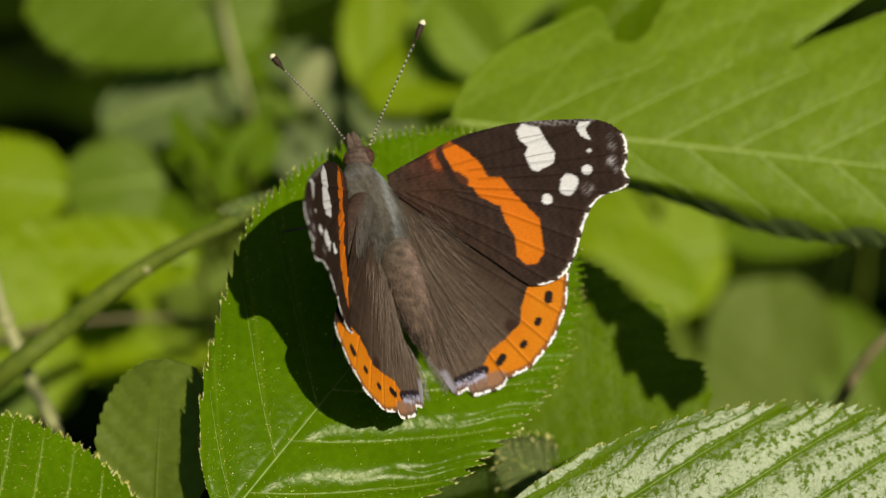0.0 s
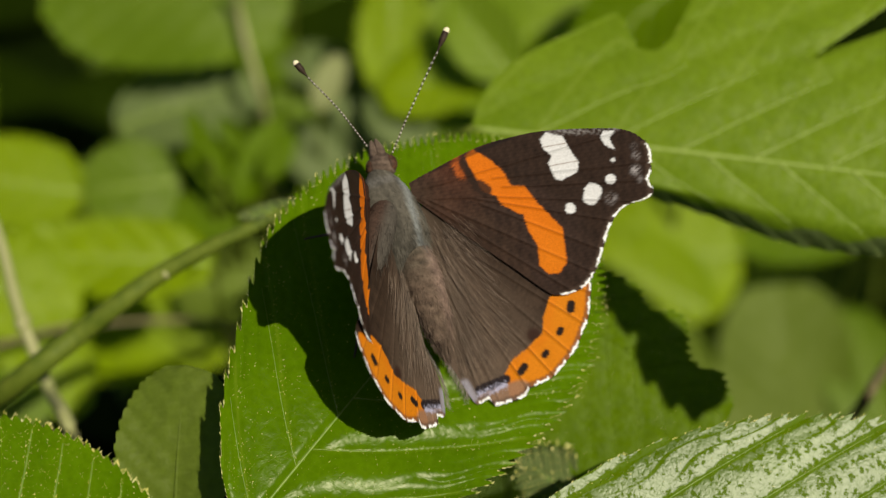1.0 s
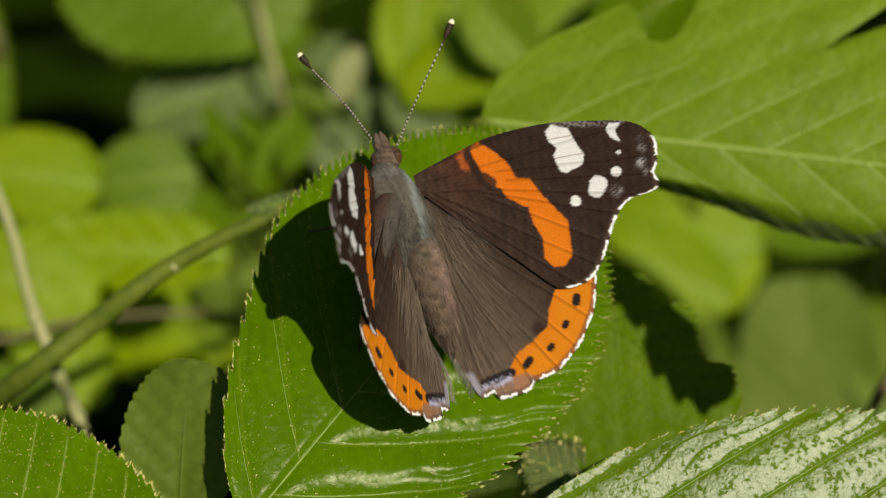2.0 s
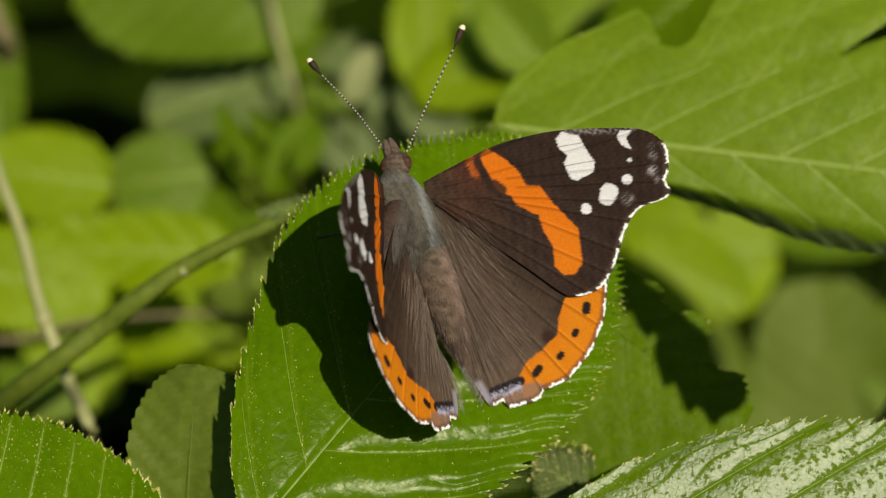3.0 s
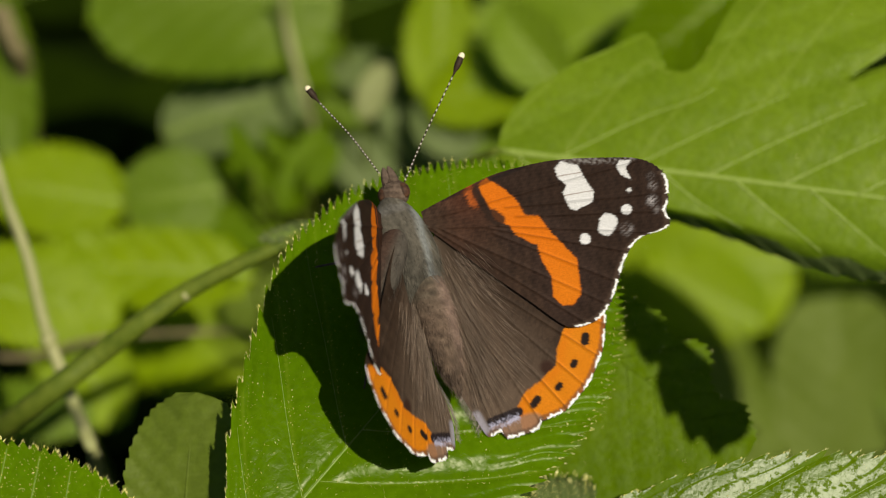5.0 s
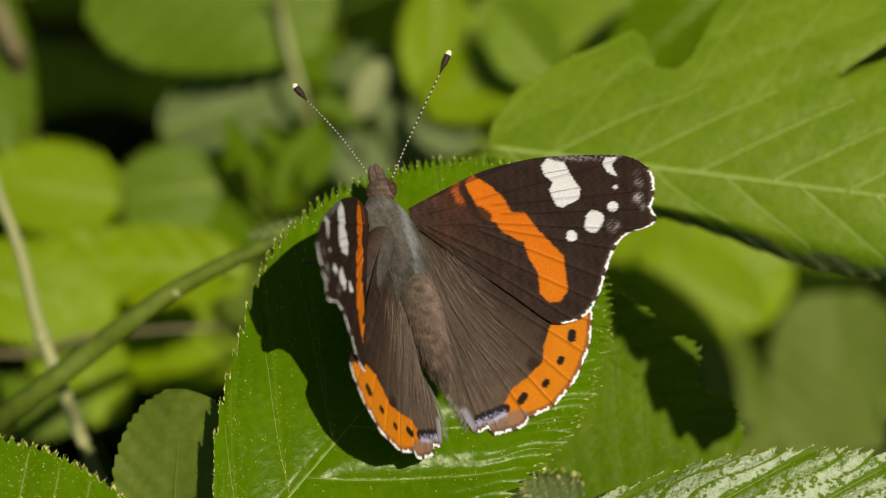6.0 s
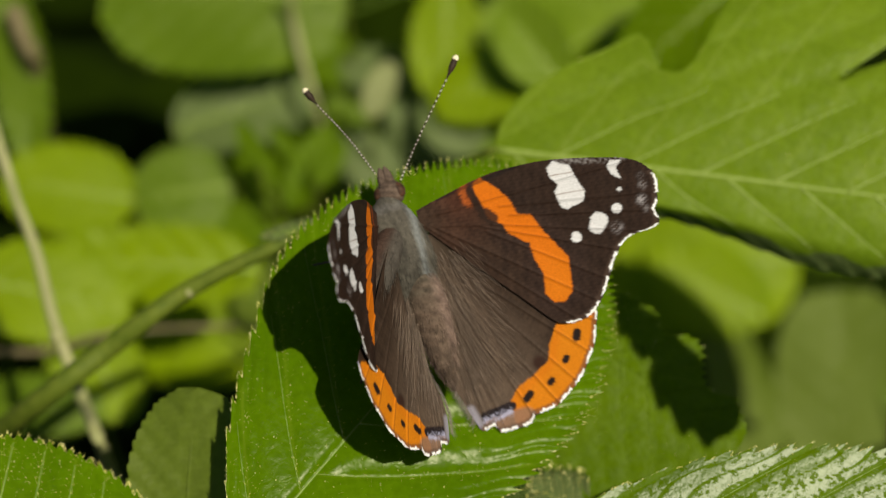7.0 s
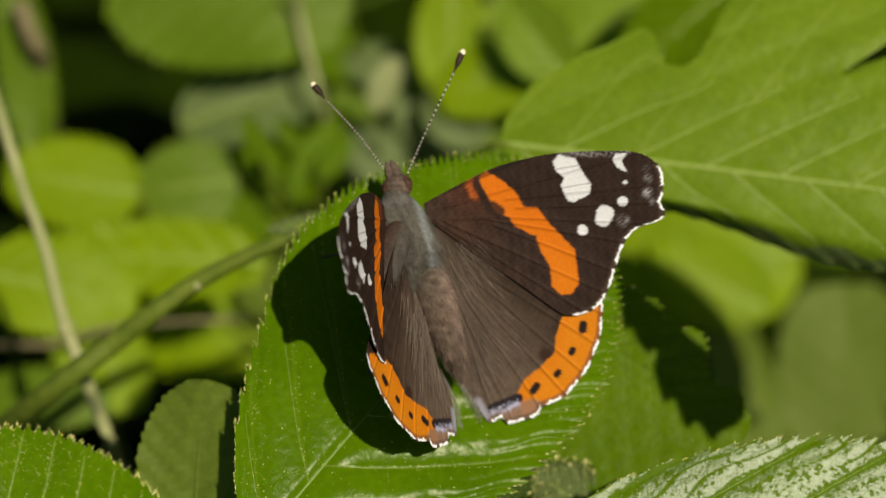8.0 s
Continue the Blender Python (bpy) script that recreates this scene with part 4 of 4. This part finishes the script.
def abdomen_colour(v):
    c = np.tile((0.105, 0.076, 0.054), (len(v), 1))
    c = lay(c, (0.075, 0.064, 0.046), smooth(0.0, 5.0, v[:, 1]))
    rings = 0.5 + 0.5 * np.sin(v[:, 1] * 3.4)
    c = lay(c, (0.070, 0.048, 0.034), rings * 0.5)
    return lay(c, (0.20, 0.14, 0.11), smooth(0.8, 2.2, v[:, 0]) * 0.7) * (1 + 0.3 * rough2(v[:, :2], 1.8, 22))[:, None]


def head_colour(v):
    return np.tile((0.088, 0.064, 0.047), (len(v), 1)) * (1 + 0.3 * rough2(v[:, :2], 3.0, 23))[:, None]


v, f = ellipsoid((4.0, 7.4, 2.8), 48, 44, lambda u: 1 - 0.12 * u - 0.10 * u * u)
furry("thorax", v, f, pose(-0.85 * MM, -2.0 * MM, 1.9 * MM), thorax_colour, 5000, 1.2, (0, -0.9, -0.10), "grey-green furry thorax")
v, f = ellipsoid((2.15, 8.6, 1.8), 36, 28)
furry("wing_base", v, f, pose(-3.5 * MM, -3.6 * MM, 6.4 * MM, -38, -14, -21), root_colour, 1800, 2.2, (0, -0.8, 0.0), "brown furred wing root")
v, f = ellipsoid((2.5, 8.6, 2.4), 36, 28, lambda u: 1 + 0.22 * u - 0.1 * u * u)
furry("abdomen", v, f, pose(0.35 * MM, -11.4 * MM, 2.0 * MM), abdomen_colour, 4200, 1.2, (0, -0.8, 0.0), "pinkish brown furry abdomen")
v, f = ellipsoid((1.95, 1.75, 1.65), 20, 24)
head = furry("head", v, f, pose(0.0, 5.5 * MM, 1.0 * MM), head_colour, 1100, 0.7, (0, 0.25, 0.2), "small brown furry head")
for side in (-1, 1):
    v, f = ellipsoid((0.9, 1.1, 0.95), 16, 20)
    part("eye", mesh_of("eye", v * MM, f, EYE_BROWN), head, "round reddish brown eye", pose(1.18 * side * MM, 0.05 * MM, 0.4 * MM))
    v, f = ellipsoid((0.6, 1.45, 0.62), 18, 16, lambda u: 1 - 0.3 * u)
    palp = part("palp", mesh_of("palp", v * MM, f, FUR, tint=head_colour(v)), head, "furry beak-like palp", pose(0.42 * side * MM, 2.2 * MM, 0.1 * MM, 8, 0, 5 * side))
    k = rng.integers(0, len(v), 320)
    way = v[k] * [1, 0.1, 1] * 0.5 + np.array([0, 0.45, 0]) + rng.normal(0, 0.2, (320, 3))
    vv, ff = blades(v[k] * MM, way * MM, 0.03 * MM)
    tone = np.repeat(np.array((0.085, 0.058, 0.042)) * rng.uniform(0.5, 1.7, (320, 1)), 5, 0)
    tagged(part("bristles", mesh_of("bristles", vv, ff, HAIR, False, tint=tone), head, at=palp.matrix_local), kind="stuff")


def antenna(base, mid, knob, end):
    """A jointed black and white shaft with a dark club and a cream tip; places in the butterfly's space."""
    line = curve_points([base, mid, knob], 121)
    v, f = tube(line, 0.088 * MM * np.where(np.arange(121) % 3 == 0, 1.12, 0.98), 8)
    slots = [1 if (i // 8) % 5 < 2 else 0 for i in range(120 * 8)] + [0, 0]
    root = part("antenna", mesh_of("antenna", v, f, [ANT_DARK, ANT_WHITE], slots=slots), butterfly, "slender black and white ringed antenna")
    a, b = np.asarray(knob), np.asarray(end)
    t = np.linspace(0, 1, 20)
    club = a + (b - a) * t[:, None] * 0.8
    v, f = tube(club, MM * (0.13 + 0.30 * smooth(0.0, 0.6, t)), 12)
    part("club", mesh_of("club", v, f, ANT_DARK), root, "dark brown club")
    cap = a + (b - a) * (0.79 + 0.22 * t[:, None])
    v, f = tube(cap, MM * 0.43 * np.sqrt(np.clip(1 - (t * 0.97) ** 2.2, 0, 1)), 12)
    part("club_tip", mesh_of("club_tip", v, f, ANT_TIP), root, "cream tip")


to_body = butterfly.matrix_world.inverted()
antenna(*[tuple(to_body @ Vector(p)) for p in ((-0.0126, 0.2383, 0.1717), (-0.0162, 0.2411, 0.1753), (-0.0204, 0.2438, 0.1787), (-0.0220, 0.2449, 0.1802))])
antenna(*[tuple(to_body @ Vector(p)) for p in ((-0.0096, 0.2380, 0.1703), (-0.0071, 0.2422, 0.1748), (-0.0036, 0.2477, 0.1804), (-0.0025, 0.2496, 0.1824))])

# legs
for a, b, c in (((-0.0105, 0.2364, 0.1655), (-0.0133, 0.2330, 0.1631), (-0.0206, 0.2319, 0.1616)), ((-0.0068, 0.2364, 0.1655), (-0.0028, 0.2378, 0.1673), (0.0004, 0.2388, 0.1638)),
                ((-0.0076, 0.2324, 0.1604), (-0.0032, 0.2306, 0.1590), (0.0004, 0.2311, 0.1558)), ((-0.0098, 0.2324, 0.1604), (-0.0126, 0.2275, 0.1569), (-0.0140, 0.2208, 0.1512))):
    line = curve_points([tuple(to_body @ Vector(p)) for p in (a, b, c)], 24)
    v, f = tube(line, np.linspace(0.28, 0.13, 24) * MM, 8)
    part("leg", mesh_of("leg", v, f, LEG), butterfly, "thin brown leg")


# long silky hairs on the hindwings and along the body
def wing_hair(parent, side, count, label):
    t = rng.uniform(0, 1, count)
    root_u = np.where(t < 0.5, rng.uniform(1.0, 5.5, count), rng.uniform(2.5, 8.5, count))
    root_v = np.where(t < 0.5, rng.uniform(-22, -4, count), rng.uniform(-20, -3, count))
    ang = -1.72 + 0.085 * root_u + rng.normal(0, 0.05, count)
    size = rng.uniform(2.0, 4.5, count)
    z = 0.15 + rng.uniform(0, 0.35, count)
    if side < 0:
        z = z - 0.06 * np.clip(6.5 - root_u, 0, 7) ** 2 * smooth(-25, -15, root_v) * (1 + 1.3 * smooth(-13, -4, root_v))
        root_v = np.minimum(root_v, -8.0 - rng.uniform(0, 5, count))
    roots = np.c_[root_u * side, root_v, z] * MM
    way = np.c_[np.cos(ang) * size * side, np.sin(ang) * size, rng.uniform(-0.05, 0.25, count)] * MM
    v, f = blades(roots, way, rng.uniform(0.009, 0.019, count) * MM)
    tone = np.repeat(np.array((0.125, 0.095, 0.070)) * rng.uniform(0.6, 1.7, (count, 1)), 5, 0)
    tagged(part("hair", mesh_of("hair", v, f, HAIR, False, tint=tone), parent, label), kind="stuff")


wing_hair(right_hind, 1, 1300, "long silky brown hair")
wing_hair(left_hind, -1, 1500, "long silky brown hair")


def margin_hair(parent, side, count):
    """Pale hairs that stand out from the hindwing's inner edge."""
    t = rng.uniform(0, 1, count)
    u, v = np.interp(t, [0, 0.3, 0.6, 1], [1.45, 0.75, 0.08, -0.3]), np.interp(t, [0, 0.3, 0.6, 1], [-25.9, -22.8, -20.3, -15.5])
    z = 0.15 + rng.uniform(-0.1, 0.2, count)
    if side < 0:
        z = z - 0.06 * np.clip(6.5 - u, 0, 7) ** 2 * smooth(-25, -15, v) * (1 + 1.3 * smooth(-13, -4, v))
    ang, size = -2.15 + rng.normal(0, 0.22, count), rng.uniform(0.6, 1.6, count)
    way = np.c_[np.cos(ang) * size * side, np.sin(ang) * size, rng.uniform(-0.1, 0.3, count)] * MM
    vv, ff = blades(np.c_[u * side, v, z] * MM, way, rng.uniform(0.010, 0.020, count) * MM)
    tone = np.repeat(np.array((0.22, 0.19, 0.16)) * rng.uniform(0.5, 1.6, (count, 1)), 5, 0)
    tagged(part("margin_hair", mesh_of("margin_hair", vv, ff, HAIR, False, tint=tone), parent, "pale hair along the inner edge"), kind="stuff")


margin_hair(right_hind, 1, 420)
margin_hair(left_hind, -1, 420)


def motions():
    """The raised wing pair breathes a little on its hinge."""
    fore = [(0.0, 0.0), (0.5, -0.4), (1.0, -0.8), (1.5, -0.2), (3.0, 0.8), (3.5, 1.0), (4.0, 1.2), (4.5, 1.5), (5.0, 1.4), (6.5, 1.0), (7.0, 1.4), (7.5, 1.6), (8.0, 1.6)]
    hind = [(0.0, 0.0), (0.5, -0.2), (1.0, -0.6), (1.5, 0.2), (3.0, 0.8), (3.5, 1.3), (4.0, 1.6), (4.5, 2.0), (5.0, 2.1), (6.5, 1.6), (7.0, 1.4), (7.5, 1.7), (8.0, 1.6)]
    walk(left_fore, [(t, LEFT_FORE @ pose(0, 0, 0, 0, a, 0)) for t, a in fore])
    walk(left_hind, [(t, LEFT_HIND @ pose(0, 0, 0, 0, a, 0)) for t, a in hind])


motions()
